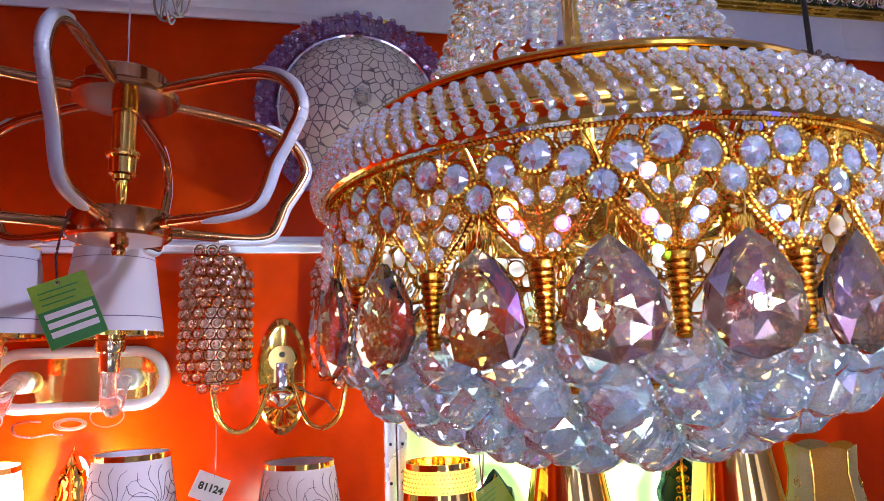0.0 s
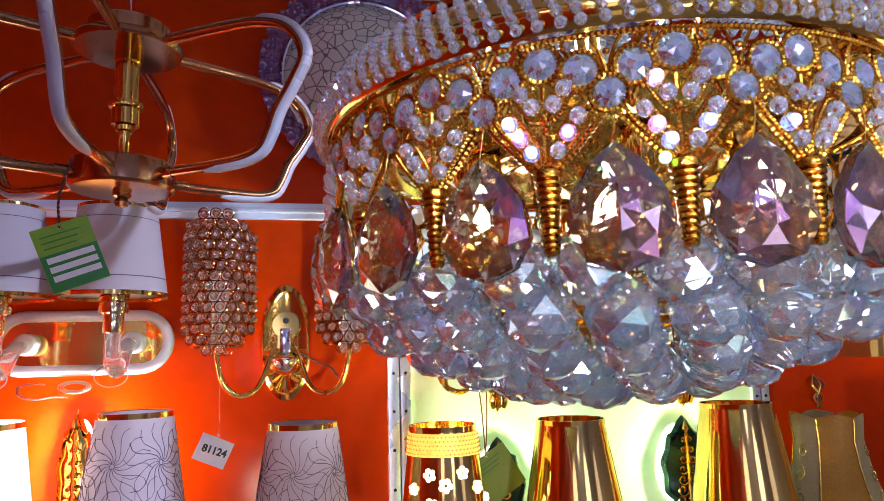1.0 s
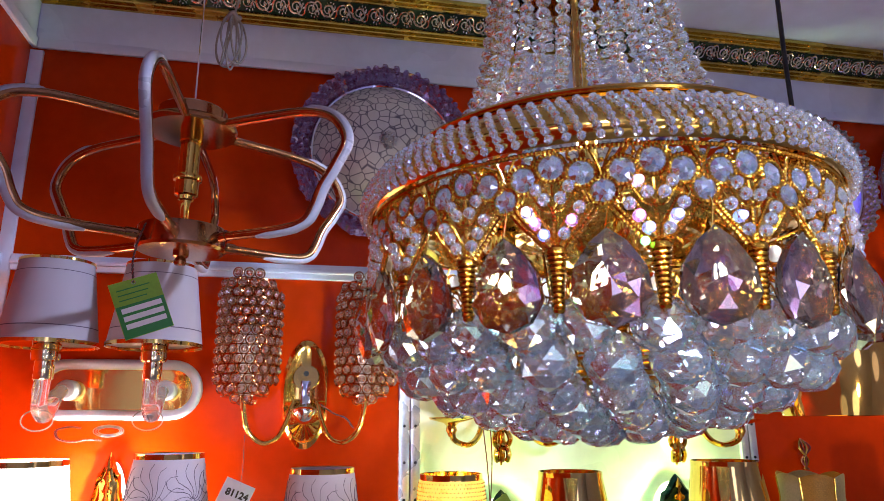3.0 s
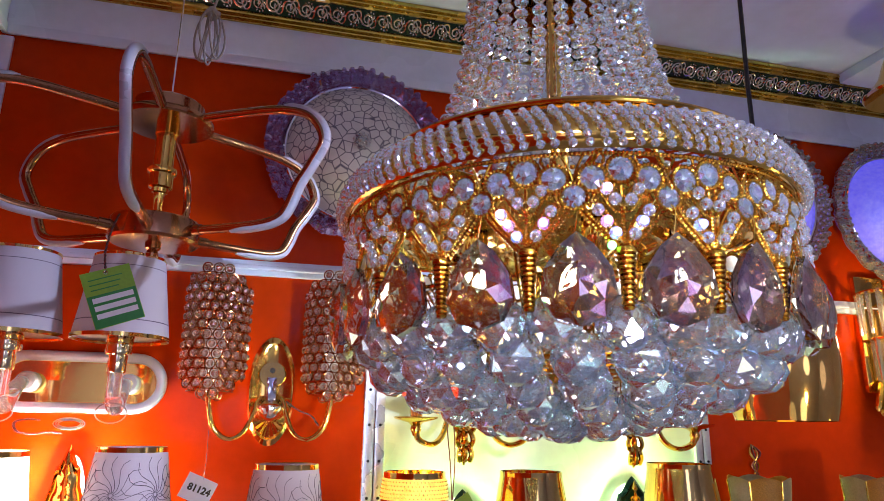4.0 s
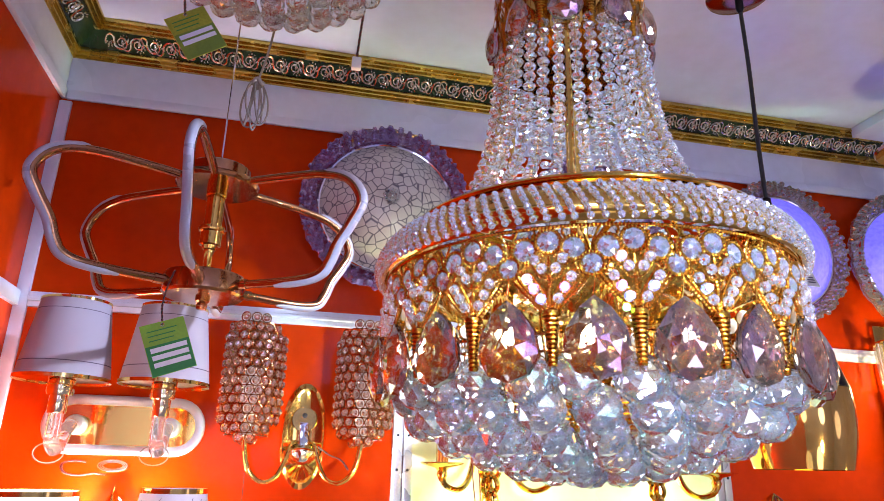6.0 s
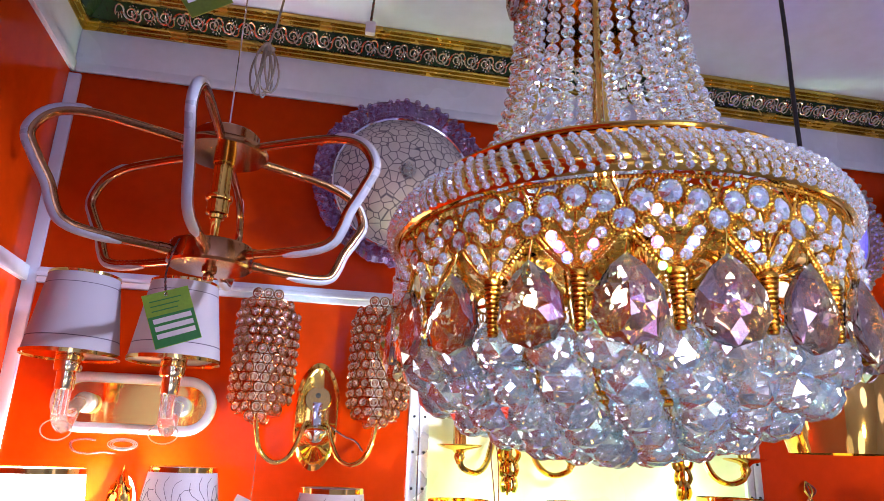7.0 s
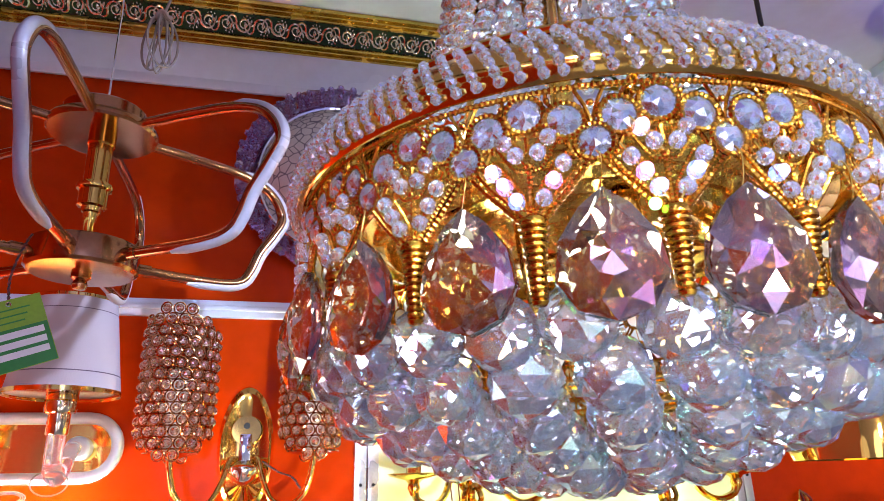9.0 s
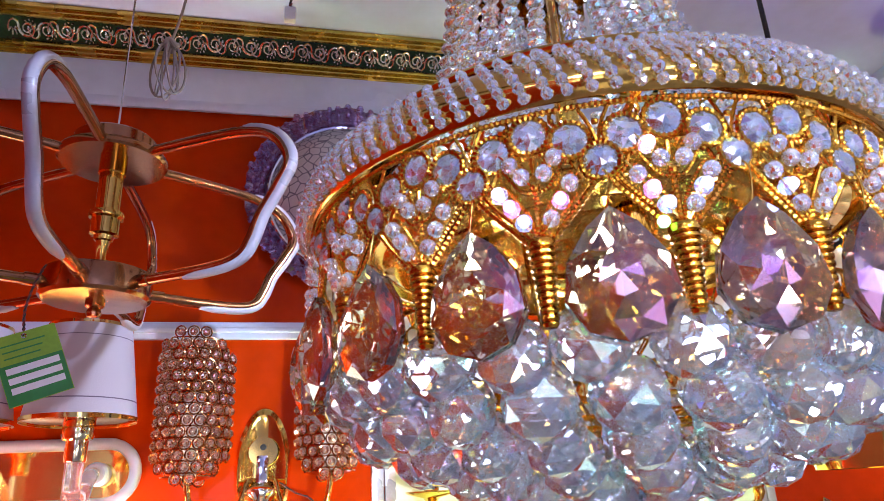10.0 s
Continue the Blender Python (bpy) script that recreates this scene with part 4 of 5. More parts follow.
# ---- low row of lamps ----
def flower_print(r0, z0, r1, z1):
    """Starburst flowers of fine lines drawn on a cone."""
    bm = bmesh.new()

    def on(u, v):
        t = min(max(v, 0.02), 0.98)
        r = r0 + (r1 - r0) * t + 0.0007
        return (r * math.sin(u), -r * math.cos(u), z0 + (z1 - z0) * t)

    H = z1 - z0
    for k in range(6):
        for cu, cv in ((2 * math.pi * (k - 0.2) / 6, 0.62), (2 * math.pi * (k + 0.35) / 6, 0.24)):
            for j in range(15):
                a = 2 * math.pi * j / 15 + k
                pts = []
                for i in range(7):
                    q = 0.003 + 0.056 * i / 6
                    b = a + 0.9 * math.sin(i / 6 * 2.2)
                    v = cv + q * math.sin(b) / H
                    if 0.03 < v < 0.97:
                        pts.append(on(cu + q * math.cos(b) / 0.07, v))
                if len(pts) > 2:
                    tube(pts, 0.0005, 4, bm)
    return bm


def low_lamp(x, y, ztop, r1, r0, h, shade_mat, label, category="wall lamp", group="low row of lamps", printed=False, trims=CHAMP):
    """A shade on a stem and bent arm from a wall rose."""
    z0 = ztop - h
    L = thing("wall_lamp", pose(x, y, z0), label, category, group)
    sh = part("shade", cone_shade(r0, 0, r1, h), shade_mat, L)
    part("shade_rim", band(r1, h - 0.007, 0.0085), trims, sh, "gold rim")
    part("shade_rim", band(r0, -0.002, 0.007), trims, sh, "gold rim")
    if printed:
        tagged(part("flower_print", flower_print(r0, 0, r1, h), LINE, sh, "dark line-drawn flowers"), kind="stuff")
    ring = bmesh.new()
    for k in range(3):
        a = 2 * math.pi * k / 3
        tube([(0.014 * math.cos(a), 0.014 * math.sin(a), h * 0.72), ((r1 + (r0 - r1) * 0.12 - 0.002) * math.cos(a), (r1 + (r0 - r1) * 0.12 - 0.002) * math.sin(a), h * 0.88)], 0.0012, 5, ring)
    part("shade_carrier", ring, CHROME, L)
    part("stem", lathe([(0, -0.06), (0.010, -0.06), (0.016, -0.05), (0.010, -0.03), (0.014, 0.0), (0.016, 0.03), (0.016, h * 0.74), (0, h * 0.74)], 20), trims, L)
    part("arm", tube(smooth_curve([(0, 0, -0.055), (0, 0.02, -0.085), (0, 0.08, -0.09), (0, WALL - y - 0.01, -0.05)], 7), 0.006, 8), trims, L)
    part("wall_rose", disc_y([(0, 0.016), (0.03, 0.012), (0.045, 0.004), (0.048, 0.0), (0, 0.0)], 28), trims, L, m=pose(0, WALL - y, -0.05))
    return L


low_lamp(-0.116, 1.25, 1.557, 0.056, 0.083, 0.19, LILACFAB, "wall lamp with a lilac flower-print shade and gold rim", printed=True)
low_lamp(0.143, 1.25, 1.529, 0.056, 0.083, 0.19, LILACFAB, "wall lamp with a lilac flower-print shade and gold rim", printed=True)
low_lamp(-0.340, 1.22, 1.550, 0.072, 0.096, 0.19, LITSHADE, "lit wall lamp with a glowing white shade")
low_lamp(0.608, 1.25, 1.515, 0.059, 0.092, 0.19, CHAMP, "wall lamp with a mirrored gold cone shade")
low_lamp(0.936, 1.25, 1.530, 0.064, 0.092, 0.18, CHAMP, "wall lamp with a mirrored gold cone shade")

# gold shade with pierced band and glowing flowers
g = low_lamp(0.377, 1.25, 1.515, 0.056, 0.076, 0.17, CHAMP, "lit wall lamp with a gold shade pierced with flowers")
part("pierced_band", band(0.0618, 0.125, 0.036, 0.0016, slope=-0.0042), LITGOLD, g, "glowing pierced gold band")
dots = bmesh.new()
for i in range(5):
    for k in range(56):
        a = 2 * math.pi * (k + 0.5 * (i % 2)) / 56
        r = 0.0634 - 0.0042 * i / 5
        faceted(0.0016, 2, 4, 1.0, dots, (r * math.cos(a), r * math.sin(a), 0.129 + 0.0068 * i))
tagged(part("pierced_dots", dots, CHAMP, g), kind="stuff")
fl = bmesh.new()
for cu, z, s in ((-0.55, 0.098, 1.0), (-0.15, 0.082, 1.1), (0.30, 0.100, 1.0), (-0.5, 0.052, 1.1), (0.15, 0.045, 1.2), (0.75, 0.075, 1.0), (-1.0, 0.075, 0.9), (1.2, 0.05, 1.0)):
    for j in range(5):
        a = 2 * math.pi * j / 5 + cu
        u, zz = cu + 0.0065 * s * math.cos(a) / 0.066, z + 0.0065 * s * math.sin(a)
        r = 0.076 - 0.020 * zz / 0.17 + 0.0008
        faceted(0.0048 * s, 4, 7, 1.0, fl, (r * math.sin(u), -r * math.cos(u), zz))
part("flower_cutout", fl, LITFLOWER, g, "glowing flower cut-outs")


# parchment and gold lantern shades
def lantern(x, y, ztop, label):
    L = thing("wall_lamp", pose(x, y, ztop - 0.19), label, "wall lamp", "parchment lanterns")
    n, faces = 6, []
    prof = [(0.095, 0.0), (0.088, 0.03), (0.074, 0.07), (0.064, 0.11), (0.058, 0.15), (0.062, 0.19)]
    for k in range(n):
        bm = bmesh.new()
        a0, a1 = 2 * math.pi * k / n + 0.60, 2 * math.pi * (k + 1) / n + 0.60
        rows = []
        for r, z in prof:
            row = []
            for j in range(5):
                a = a0 + (a1 - a0) * j / 4
                dz = 0.008 * math.sin(math.pi * j / 4) if z > 0.18 else 0
                row.append(bm.verts.new((r * math.cos(a), r * math.sin(a), z + dz)))
            rows.append(row)
        for p, q in zip(rows, rows[1:]):
            for j in range(4):
                bm.faces.new((p[j], p[j + 1], q[j + 1], q[j]))
        bmesh.ops.solidify(bm, geom=bm.faces[:], thickness=0.0015)
        pn = part("panel", bm, PARCHGOLD if k % 2 else PARCH, L)
        part("seam", tube([(r * 1.012 * math.cos(a0), r * 1.012 * math.sin(a0), z) for r, z in prof], 0.0018, 6), FRIEZEGOLD, L)
        if k % 2 == 0:
            sc2 = bmesh.new()
            for cz, rr, w in ((0.13, 0.012, 1), (0.09, 0.014, -1), (0.05, 0.014, 1)):
                pts = []
                for px, _, pz in spiral(0.003 * w, cz, rr, 1.3, math.pi / 2, w):
                    i = max(j for j in range(5) if prof[j][1] <= pz + 1e-6)
                    t = (pz - prof[i][1]) / (prof[i + 1][1] - prof[i][1])
                    r = prof[i][0] + (prof[i + 1][0] - prof[i][0]) * t + 0.001
                    a = (a0 + a1) / 2 + px / 0.07
                    pts.append((r * math.cos(a), r * math.sin(a), pz))
                tube(pts, 0.0011, 5, sc2)
            part("scroll_print", sc2, FRIEZEGOLD, pn)
    part("stem", lathe([(0, -0.06), (0.012, -0.06), (0.012, 0.12), (0, 0.12)], 16), FRIEZEGOLD, L)
    part("arm", tube([(0, 0, -0.055), (0, 0.1, -0.08), (0, WALL - y - 0.004, -0.06)], 0.006, 8), FRIEZEGOLD, L)


lantern(1.116, 1.24, 1.499, "wall lamp with a curved parchment and gold shade")
lantern(1.406, 1.24, 1.498, "wall lamp with a curved parchment and gold shade")


# ornaments lit from behind
def plaque(x, z, w, h, kind_mat, glow, label):
    P = thing("wall_plaque", pose(x, WALL - 0.002, z), label, "wall lamp", "plaques lit from behind")
    bm = bmesh.new()
    n = 36

    def ring(s, y):
        out = []
        for k in range(n):
            a = 2 * math.pi * k / n
            wob = 1 + 0.07 * math.cos(9 * a)
            out.append(bm.verts.new((w / 2 * s * wob * math.sin(a), y, h / 2 * s * wob * math.cos(a) * (1 + 0.18 * (math.cos(a) > 0.9)))))
        return out

    rows = [ring(1.0, -0.030), ring(1.02, -0.036), ring(0.92, -0.044), ring(0.80, -0.038), ring(0.5, -0.042)]
    for a, b in zip(rows, rows[1:]):
        for k in range(n):
            bm.faces.new((a[k], a[(k + 1) % n], b[(k + 1) % n], b[k]))
    bm.faces.new(rows[-1])
    bm.faces.new(rows[0][::-1])
    part("back", bm, kind_mat, P)
    for i in range(7):
        zz = -h * 0.36 + h * 0.12 * i
        ww = w * 0.30 * (1 - 0.10 * i)
        for s in (-1, 1):
            part("scroll", tube([(px * s, -0.046, pz) for px, _, pz in spiral(ww * 0.55, zz, ww * 0.48, 1.2, math.pi, 1, 12)], 0.0022, 5), GOLD, P)
    part("spine", lathe([(0, -h * 0.42)] + [(0.003 + 0.003 * (i % 2), -h * 0.40 + h * 0.06 * i) for i in range(15)] + [(0.007, h * 0.48), (0.004, h * 0.54), (0, h * 0.60)], 8), GOLD, P, m=pose(0, -0.046, 0))
    gp = bmesh.new()
    for y in (-0.012, -0.004):
        ringv = [gp.verts.new((w * 0.50 * math.sin(2 * math.pi * k / 32) * (1 - 0.12 * math.cos(2 * math.pi * k / 32)), y, h * 0.50 * math.cos(2 * math.pi * k / 32) + h * 0.03)) for k in range(32)]
        gp.faces.new(ringv)
        if y > -0.01:
            for k in range(32):
                gp.faces.new((ringv[k], ringv[(k + 1) % 32], first[(k + 1) % 32], first[k]))
        first = ringv
    part("glow_plate", gp, glow, P, "glowing acrylic plate behind the relief")
    return P


# small lamps between the plaques and the wall
for x, z, watts, colour in ((-0.256, 1.46, 18.0, (1.0, 0.84, 0.76)), (0.928, 1.40, 12.0, (0.62, 1.0, 0.40)), (0.522, 1.375, 12.0, (0.62, 1.0, 0.40))):
    for dz in (-0.03, 0.03):
        lamp("plaque_bulb", x, WALL - 0.024, z + dz, watts / 2, colour, 0.005)
plaque(-0.256, 1.440, 0.060, 0.18, GOLD, GLOWW, "gold tower-shaped plaque with a white glow behind")
plaque(0.928, 1.385, 0.105, 0.17, PATINA, GLOWG, "dark green oval plaque with a green-white glow behind")
plaque(0.522, 1.360, 0.105, 0.17, PATINA, GLOWG, "dark green oval plaque with a green-white glow behind")


# gold candle sconces on the cream panel
def candle_sconce(x, z, label, arms=(-1, 1)):
    S = thing("candle_sconce", pose(x, WALL - 0.006, z), label, "wall lamp", "candle sconces")
    leaf = bmesh.new()
    for i in range(5):
        for s in (-1, 0, 1):
            zz = 0.075 - 0.032 * i
            w = 0.030 - 0.004 * i
            tube(smooth_curve([(0, -0.012, zz + 0.012), (s * w * 0.6, -0.024, zz), (s * w, -0.026, zz - 0.020), (s * w * 0.7, -0.020, zz - 0.036)], 4), [0.004] + [0.006] * 11 + [0.002], 6, leaf)
    tube([(0, -0.004, 0.09), (0, -0.010, 0.0), (0, -0.016, -0.075), (0, -0.012, -0.095)], [0.010, 0.013, 0.008, 0.002], 8, leaf)
    part("leaf_bracket", leaf, GOLD, S, "gold acanthus bracket")
    for s in arms:
        bm = bmesh.new()
        for off in (-0.0035, 0.0035):
            tube(smooth_curve([(0.006 * s, -0.020, 0.045), (0.035 * s, -0.036 + off, 0.030), (0.058 * s, -0.050 + off, -0.030), (0.085 * s, -0.066 + off, -0.050), (0.117 * s, -0.076 + off, -0.040), (0.122 * s, -0.080 + off, -0.020)], 6), 0.0058, 8, bm)
        part("arm", bm, GOLD, S)
        part("drip_pan", lathe([(0, -0.034), (0.006, -0.033), (0.012, -0.020), (0.010, -0.012), (0.016, -0.006), (0.044, 0.001), (0.048, 0.005), (0.046, 0.006), (0.012, 0.002), (0, 0.002)], 28), GOLD, S, m=pose(0.124 * s, -0.080, 0))
        tub = bmesh.new()
        for k in range(9):
            a = 2 * math.pi * k / 9
            tube([(0.010 * math.cos(a), 0.010 * math.sin(a), 0.002), (0.010 * math.cos(a), 0.010 * math.sin(a), 0.052)], 0.0036, 6, tub)
        part("candle_cup", tub, GOLD, S, "fluted gold candle cup", m=pose(0.124 * s, -0.080, 0))
        part("crown_cup", lathe([(0.010, 0.052), (0.024, 0.060), (0.034, 0.075), (0.032, 0.076), (0.020, 0.062), (0.008, 0.056), (0.010, 0.052)], 12), ROPE, S, m=pose(0.124 * s, -0.080, 0))
    return S


candle_sconce(0.530, 1.612, "two-armed gold candle sconce with acanthus bracket on the cream panel")
candle_sconce(0.945, 1.606, "two-armed gold candle sconce with acanthus bracket on the cream panel", (1,))
candle_sconce(0.700, 1.700, "gold candle sconce half hidden behind the crystal balls", (-1,))
tagged(part("light_ring", tube([(0.016 * math.sin(2 * math.pi * k / 24), 0, 0.030 * math.cos(2 * math.pi * k / 24)) for k in range(24)], 0.006, 8, closed=True), BULB), "glowing ring light behind a candle sconce", "ring light").matrix_basis = pose(0.948, WALL - 0.016, 1.575)

t = price_tag(pose(0.466, 1.318, 1.452, 0, -32, 4), 0.082, 0.084, "green card price tag on long strings below the candle sconce", upper=OLIVE, lower=OLIVE, bars=0)
for s in (-1, 1):
    part("string", tube(smooth_curve([(0, 0, -0.004), (0.050 + 0.006 * s, 0.02, 0.062), (0.092 + 0.008 * s, 0.05, 0.120), (0.12, 0.075, 0.155)], 6), 0.0012, 6), REDCORD, t)


# ---- wall bowls ----
def voronoi_lines(m, scale, dark):
    """Fine dark cells drawn on a glass bowl."""
    nt = m.node_tree
    b = nt.nodes["Principled BSDF"]
    co, v, r, mx = nt.nodes.new("ShaderNodeTexCoord"), nt.nodes.new("ShaderNodeTexVoronoi"), nt.nodes.new("ShaderNodeMapRange"), nt.nodes.new("ShaderNodeMix")
    v.feature = "DISTANCE_TO_EDGE"
    v.inputs["Scale"].default_value = scale
    nt.links.new(co.outputs["Object"], v.inputs["Vector"])
    nt.links.new(v.outputs["Distance"], r.inputs["Value"])
    r.inputs["From Min"].default_value, r.inputs["From Max"].default_value = 0.02, 0.07
    mx.data_type = "RGBA"
    old = b.inputs["Base Color"].links[0].from_socket
    nt.links.new(r.outputs[0], mx.inputs["Factor"])
    mx.inputs["A"].default_value = (*dark, 1)
    nt.links.new(old, mx.inputs["B"])
    nt.links.new(mx.outputs["Result"], b.inputs["Base Color"])
    return m


voronoi_lines(MOSAIC, 46, (0.16, 0.15, 0.20))


def wall_bowl(x, z, R, rim_mat, bowl_mat, label, group="bowl lamps on the wall", rx=1.0):
    B = thing("bowl_lamp", pose(x, WALL, z) @ Matrix.Diagonal((rx, 1, 1, 1)), label, "wall lamp", group)
    bm = bmesh.new()
    n = 72
    rows = []
    for s, y in ((0.74, -0.006), (0.86, -0.030), (0.94, -0.046), (1.0, -0.040), (0.99, -0.026), (0.90, -0.014), (0.78, -0.001)):
        row = []
        for k in range(n):
            a = 2 * math.pi * k / n
            q = R * s * (1 + (0.035 * abs(math.cos(9 * a)) - 0.02) * (s > 0.85))
            row.append(bm.verts.new((q * math.sin(a), y, q * math.cos(a))))
        rows.append(row)
    for a, b in zip(rows, rows[1:] + rows[:1]):
        for k in range(n):
            bm.faces.new((a[k], a[(k + 1) % n], b[(k + 1) % n], b[k]))
    part("rim", bm, rim_mat, B, "scalloped moulded glass rim")
    knobs = bmesh.new()
    for ring_s, count, size in ((0.985, 54, 0.0078), (0.94, 56, 0.0068), (0.89, 52, 0.0072), (0.84, 50, 0.0056)):
        for k in range(count):
            a = 2 * math.pi * (k + random.uniform(-0.2, 0.2)) / count
            q = R * ring_s * (1 + random.uniform(-0.012, 0.012))
            faceted(size * random.uniform(0.75, 1.2), 4, 6, 1.0, knobs, (q * math.sin(a), -0.047 + 0.05 * abs(ring_s - 0.93), q * math.cos(a)))
    tagged(part("knob_band", knobs, rim_mat, B, smooth=False), kind="stuff")
    part("hoop", tube([(R * 0.79 * math.sin(2 * math.pi * k / 64), -0.032, R * 0.79 * math.cos(2 * math.pi * k / 64)) for k in range(64)], 0.0050, 8, closed=True), CHROME, B, "thin silver hoop")
    part("bowl", disc_y([(R * 0.78, 0.026), (R * 0.70, 0.046), (R * 0.58, 0.068), (R * 0.42, 0.086), (R * 0.25, 0.097), (R * 0.08, 0.102), (0, 0.1025)], 64), bowl_mat, B, "domed glass bowl")
    kb = bmesh.new()
    faceted(0.012, 5, 9, 0.8, kb, (0, -0.112, 0))
    for k in range(9):
        a = 2 * math.pi * k / 9
        faceted(0.0065, 4, 6, 1.0, kb, (0.016 * math.sin(a), -0.106, 0.016 * math.cos(a)))
    part("knob", kb, CRYSTAL, B, "crystal centre knob", smooth=False)
    return B


wall_bowl(0.264, 2.218, 0.213, LILAC, MOSAIC, "cream patterned bowl lamp with a lilac glass rim")
wall_bowl(0.800, 2.200, 0.205, LILAC, MOSAIC, "cream patterned bowl lamp with a lilac glass rim")
b2 = wall_bowl(1.384, 2.210, 0.205, SMOKE, BLUEGLOW, "blue-lit bowl lamp with a clear crystal rim")
lb = thing("price_label", pose(1.392, WALL - 0.112, 2.108, -24, 0, 0), "small white paper label on the blue bowl", "price tag")
part("card", box(-0.018, -0.0006, -0.026, 0.018, 0.0006, 0.026), PAPER, lb)
for k in range(3):
    part("print_bar", box(-0.012, -0.0012, -0.014 + 0.008 * k, 0.010, -0.0007, -0.010 + 0.008 * k), INK, lb)
wall_bowl(1.826, 2.214, 0.215, SMOKE, BLUEGLOW, "blue-lit bowl lamp with a clear crystal rim")


# crystal wall lamp with prisms under the last bowl
P = thing("crystal_wall_lamp", pose(1.705, WALL, 1.86), "gold wall lamp hung with long crystal prisms", "wall lamp")
part("plate", box(-0.05, -0.02, -0.16, 0.05, -0.001, 0.16, bevel=0.008), GOLD, P)
part("carrier", tube([(0.085 * math.cos(a), -0.09 + 0.085 * math.sin(a), 0.10) for a in (2 * math.pi * k / 32 for k in range(32))], 0.006, 8, closed=True), GOLD, P)
part("lower_carrier", tube([(0.06 * math.cos(a), -0.09 + 0.06 * math.sin(a), -0.02) for a in (2 * math.pi * k / 28 for k in range(28))], 0.005, 8, closed=True), GOLD, P)
pr = bmesh.new()
bmesh.ops.create_cone(pr, cap_ends=True, segments=6, radius1=0.004, radius2=0.0085, depth=0.11, matrix=Matrix.Translation((0, 0, -0.055)))
PRISM = mesh_of("prism", pr, SMOKE, False)
for ring_r, z, count in ((0.085, 0.10, 18), (0.060, -0.02, 13)):
    for k in range(count):
        a = 2 * math.pi * k / count
        part("prism", PRISM, None, P, m=pose(ring_r * math.cos(a), -0.09 + ring_r * math.sin(a), z, 0, 0, random.uniform(0, 60)))
lf = bmesh.new()
for k in range(7):
    a = radians(-75 + 25 * k)
    tube(smooth_curve([(0, -0.02, -0.12), (0.05 * math.sin(a), -0.05, -0.16 - 0.02 * math.cos(a)), (0.075 * math.sin(a), -0.06, -0.20 - 0.03 * math.cos(a))], 4), [0.004] + [0.008] * 7 + [0.003], 6, lf)
part("leaf_tail", lf, FRIEZEGOLD, P, "dark gold leaf tail")
part("candle", lathe([(0, -0.06), (0.014, -0.06), (0.014, 0.02), (0.018, 0.04), (0.012, 0.07), (0, 0.085)], 18), LITFLOWER, P, "lit warm bulb", m=pose(0, -0.09, 0.0))

# black and gold pendant
B = thing("pendant_lamp", pose(0.937, 0.934, 1.615), "black trumpet pendant with a clear gold lower glass on black flex", "pendant lamp")
part("canopy", lathe([(0, 0.968), (0.012, 0.966), (0.060, 0.972), (0.066, 0.975), (0.066, TOP - 1.6155), (0, TOP - 1.6155)], 48), ROSE, B, "brushed copper ceiling canopy")
part("cord", tube(smooth_curve([(0, 0, 0.965), (0.002, 0, 0.80), (-0.001, 0, 0.62), (0, 0, 0.46)], 6), 0.0042, 8), CORD, B)
part("cord_grip", lathe([(0, 0.985), (0.008, 0.985), (0.0085, 0.94), (0.004, 0.93), (0, 0.93)], 14), BLACK, B)
part("cap", lathe([(0, 0.50), (0.008, 0.50), (0.010, 0.46), (0.016, 0.44), (0.018, 0.40), (0.018, 0.36), (0, 0.36)], 24), BLACK, B)
part("shade", lathe([(0.018, 0.40), (0.024, 0.36), (0.034, 0.31), (0.052, 0.25), (0.072, 0.19), (0.089, 0.135), (0.0875, 0.135), (0.070, 0.19), (0.050, 0.25), (0.032, 0.31), (0.018, 0.38)], 48), BLACK, B, "black enamel trumpet shade")
part("glass", lathe([(0.089, 0.133), (0.092, 0.10), (0.090, 0.06), (0.083, 0.02), (0.078, 0.0), (0.076, 0.0), (0.081, 0.02), (0.088, 0.06), (0.090, 0.10), (0.087, 0.133), (0.089, 0.133)], 48), AMBER, B, "gold-coated glass lower shade")
part("bulb", lathe([(0, 0.065), (0.018, 0.075), (0.026, 0.10), (0.018, 0.13), (0.012, 0.15), (0, 0.15)], 20), LITFLOWER, B, "lit warm bulb")

# brass bell lamp under the ceiling
G = thing("ceiling_lamp", pose(1.600, 1.15, 2.415), "brass bell-shaped lamp under the ceiling", "ceiling lamp")
part("bell", lathe([(0.100, 0.0), (0.104, 0.006), (0.096, 0.012), (0.066, 0.05), (0.048, 0.10), (0.030, 0.135), (0.014, 0.15), (0.012, 0.15), (0.028, 0.13), (0.046, 0.098), (0.064, 0.048), (0.092, 0.010), (0.100, 0.0)], 44), GOLD, G)
part("stem", lathe([(0, 0.14), (0.010, 0.14), (0.010, 0.155), (0.006, 0.157), (0.006, TOP - 0.03 - 2.4155), (0, TOP - 0.03 - 2.4155)], 16), GOLD, G)

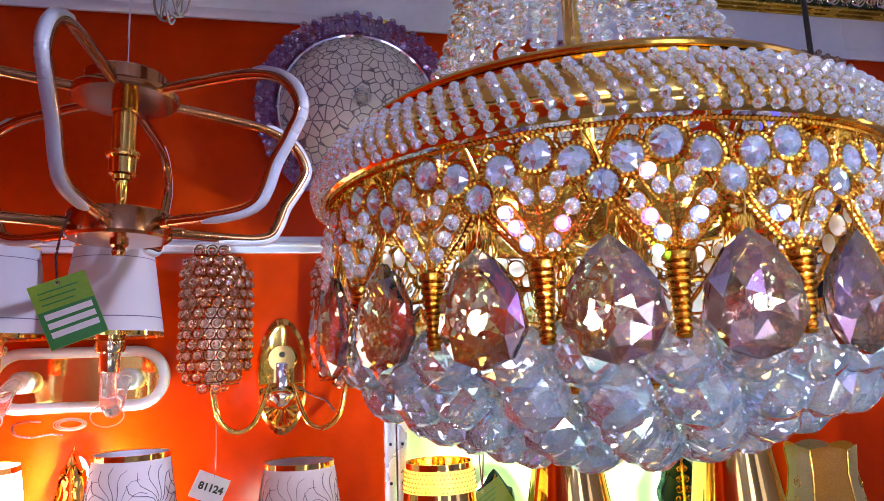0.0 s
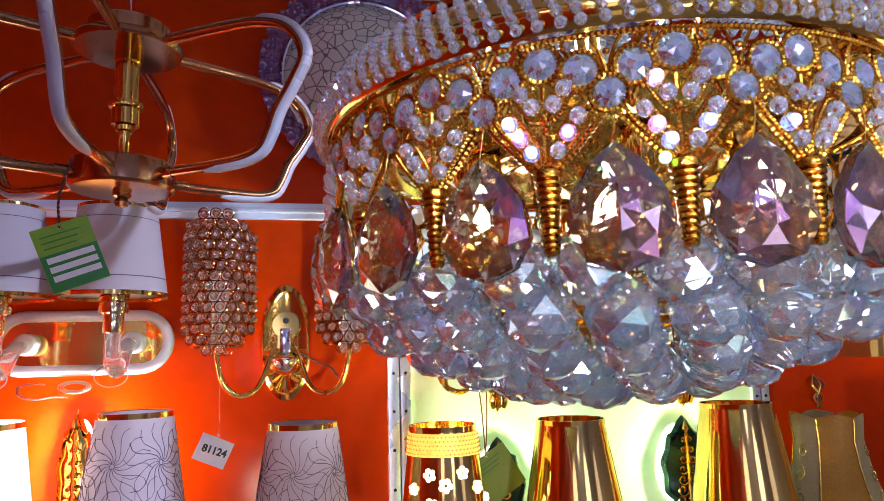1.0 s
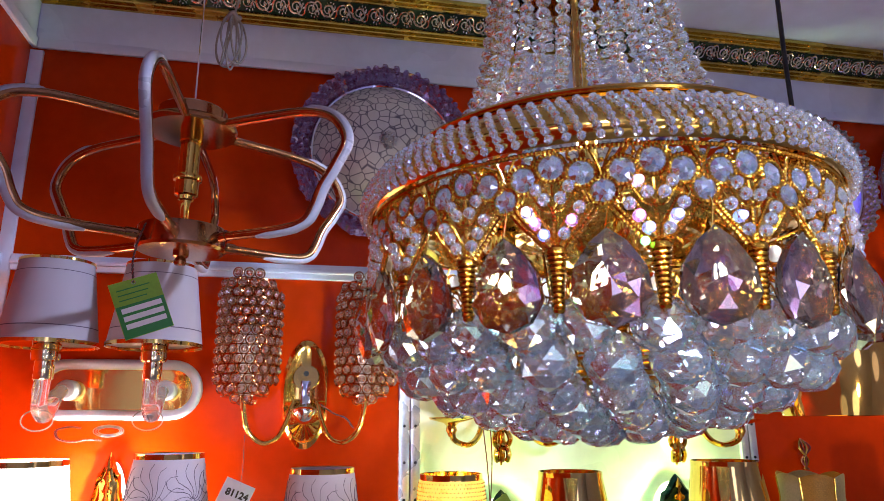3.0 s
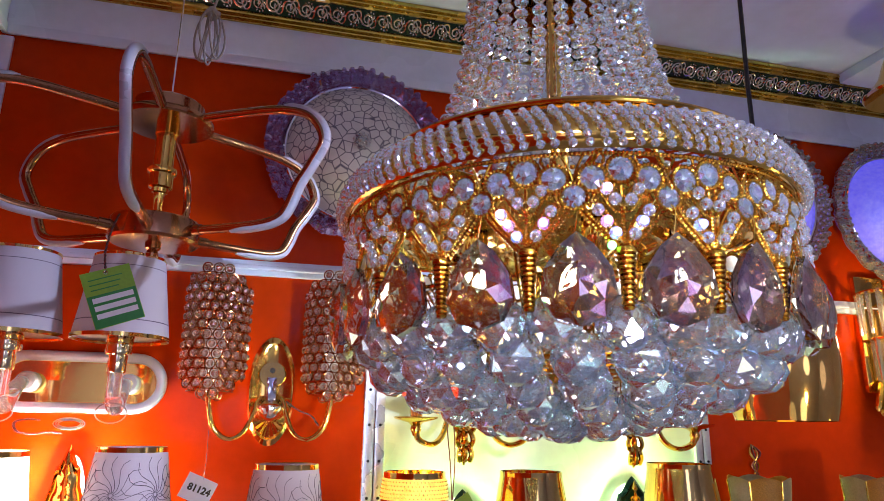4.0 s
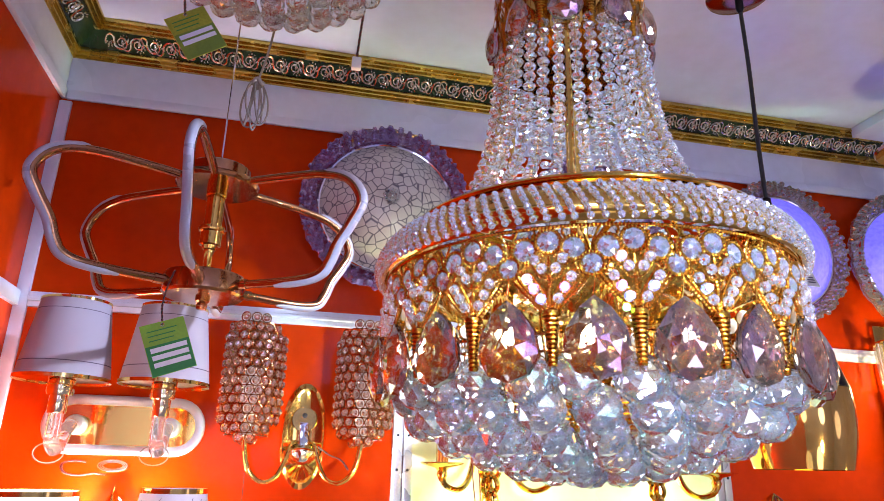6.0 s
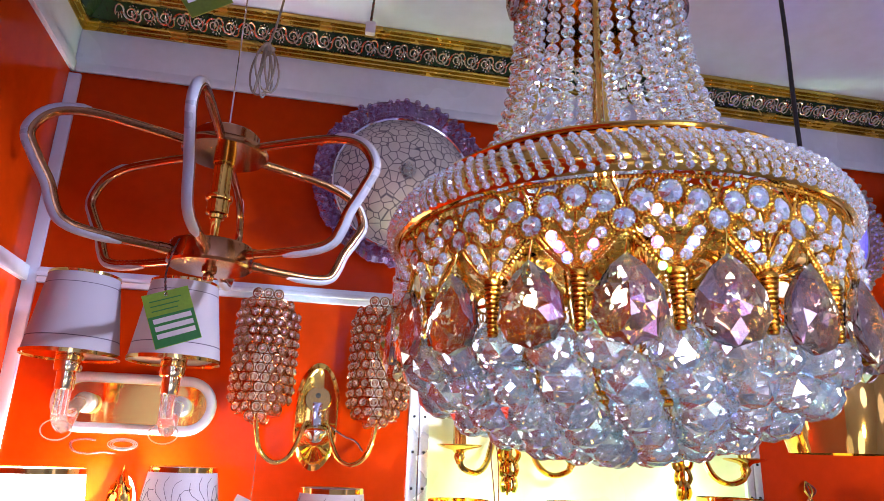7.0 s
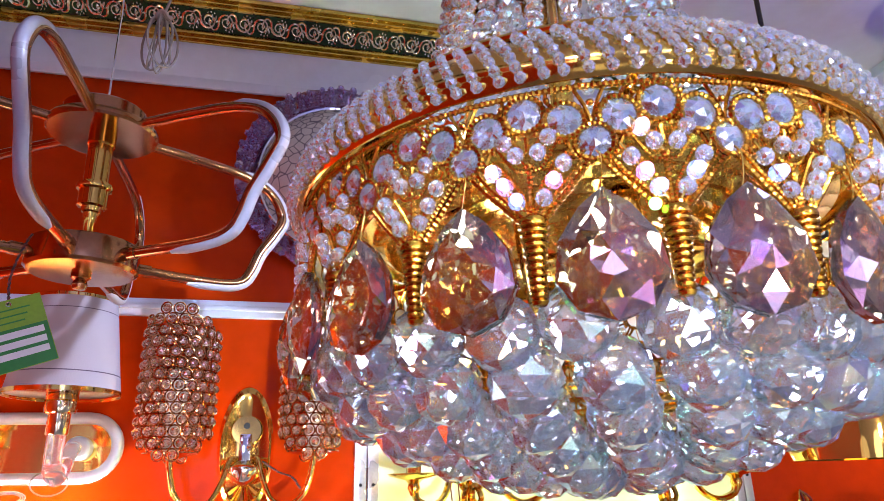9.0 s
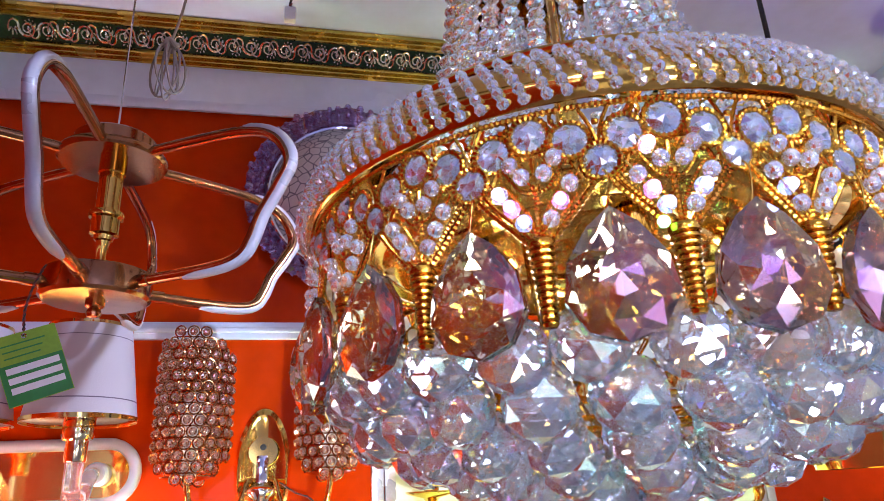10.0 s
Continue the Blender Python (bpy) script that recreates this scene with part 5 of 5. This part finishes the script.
# second crystal lamp above, its balls just in view
S2 = thing("crystal_ceiling_lamp", pose(-0.036, 0.86, 2.358), "round ceiling lamp hung with clear crystal balls", "ceiling lamp")
part("pan", lathe([(0, 0.17), (0.215, 0.17), (0.22, 0.18), (0.22, 0.235), (0.20, TOP - 2.3585), (0, TOP - 2.3585)], 48), CHROME, S2, "round polished metal pan")
SB = mesh_of("crystal_ball", faceted(0.0225, 7, 9), hazed("clear_crystal_ball", (0.93, 0.92, 0.90), 200, 0.06, (0.7, 0.68, 0.66)), False)
for row, (R, z, n) in enumerate(((0.205, 0.082, 28), (0.170, 0.058, 23), (0.130, 0.040, 17), (0.086, 0.030, 11), (0.042, 0.026, 6), (0, 0.024, 1))):
    pin = mesh_of("pin", tube([(0, 0, 0.02), (0, 0, 0.17 - z)], 0.0008, 5), CHROME)
    for j in range(n):
        a = 2 * math.pi * (j + 0.5 * (row % 2)) / n
        m = Matrix.Translation((R * math.cos(a), R * math.sin(a), z + random.uniform(-0.002, 0.002)))
        part("crystal_ball", SB, None, S2, m=m @ pose(0, 0, 0, random.uniform(-10, 10), 0, random.uniform(0, 360)))
        part("pin", pin, None, S2, m=Matrix.Translation((R * math.cos(a), R * math.sin(a), z)))
t = price_tag(pose(-0.136, 0.800, 2.238, 0, -34, 0), 0.062, 0.076, "yellow-green card price tag tied to the crystal lamp", upper=YELLOWCARD, lower=OLIVE, bars=2)
twisted(t, [(0, 0, -0.005), (0.012, 0.006, 0.022), (0.028, 0.02, 0.060), (0.030, 0.03, 0.10)], 0.0012, 8)

# loose flex and wire coil under the ceiling
w = thing("loose_flex", pose(0.138, 1.03, 2.345), "twisted black and red flex ending in a white connector", "wire")
twisted(w, [(0, 0, 0.012), (0.004, -0.006, 0.08), (0.010, -0.016, 0.16), (0.012, -0.02, TOP - 2.3455)], 0.0016, 14)
part("connector", box(-0.009, -0.006, -0.012, 0.009, 0.006, 0.013, bevel=0.002), PAPER, w, "white plastic connector")
w = thing("wire_coil", pose(-0.044, 1.065, 2.298), "clear flex wound into a loose coil under the ceiling", "wire")
part("drop_wire", tube(smooth_curve([(0.020, 0, TOP - 2.2985), (0.022, 0, 0.16), (0.012, 0, 0.06), (0.0, 0, 0.0)], 6), 0.0022, 8), CLEARCORD, w)
for k, (wd, hh, lean) in enumerate(((0.020, 0.050, -0.35), (0.022, 0.046, 0.30), (0.010, 0.052, 0.0), (0.016, 0.044, 0.5), (0.017, 0.048, -0.6))):
    pts = []
    for j in range(22):
        a = 2 * math.pi * j / 22
        px, pz = wd * math.sin(a), -hh + hh * math.cos(a)
        pts.append((px * math.cos(0.4 * k) + lean * -0.25 * pz, px * math.sin(0.6 * k), pz))
    part("loop", tube(pts, 0.0019, 6, closed=True), CLEARCORD, w)
part("binding", tube([(0.010 * math.cos(a), 0.010 * math.sin(a), 0.004 * math.sin(3 * a) - 0.004) for a in (2 * math.pi * j / 24 for j in range(24))], 0.0042, 7, closed=True), CLEARCORD, w)

# small tuft of wire on the far orange panel
w = thing("loose_wire", pose(1.282, WALL - 0.004, 1.545), "short brown wire tuft on the orange panel", "wire")
for k in range(4):
    part("strand", tube(smooth_curve([(0, 0, 0.02), (0.010 * (k - 1.5), -0.014, 0.0), (0.006 * (1.5 - k), -0.010, -0.028), (0.004 * k, -0.004, -0.050)], 5), 0.0026, 6), REDCORD if k % 2 else FRIEZEGOLD, w)
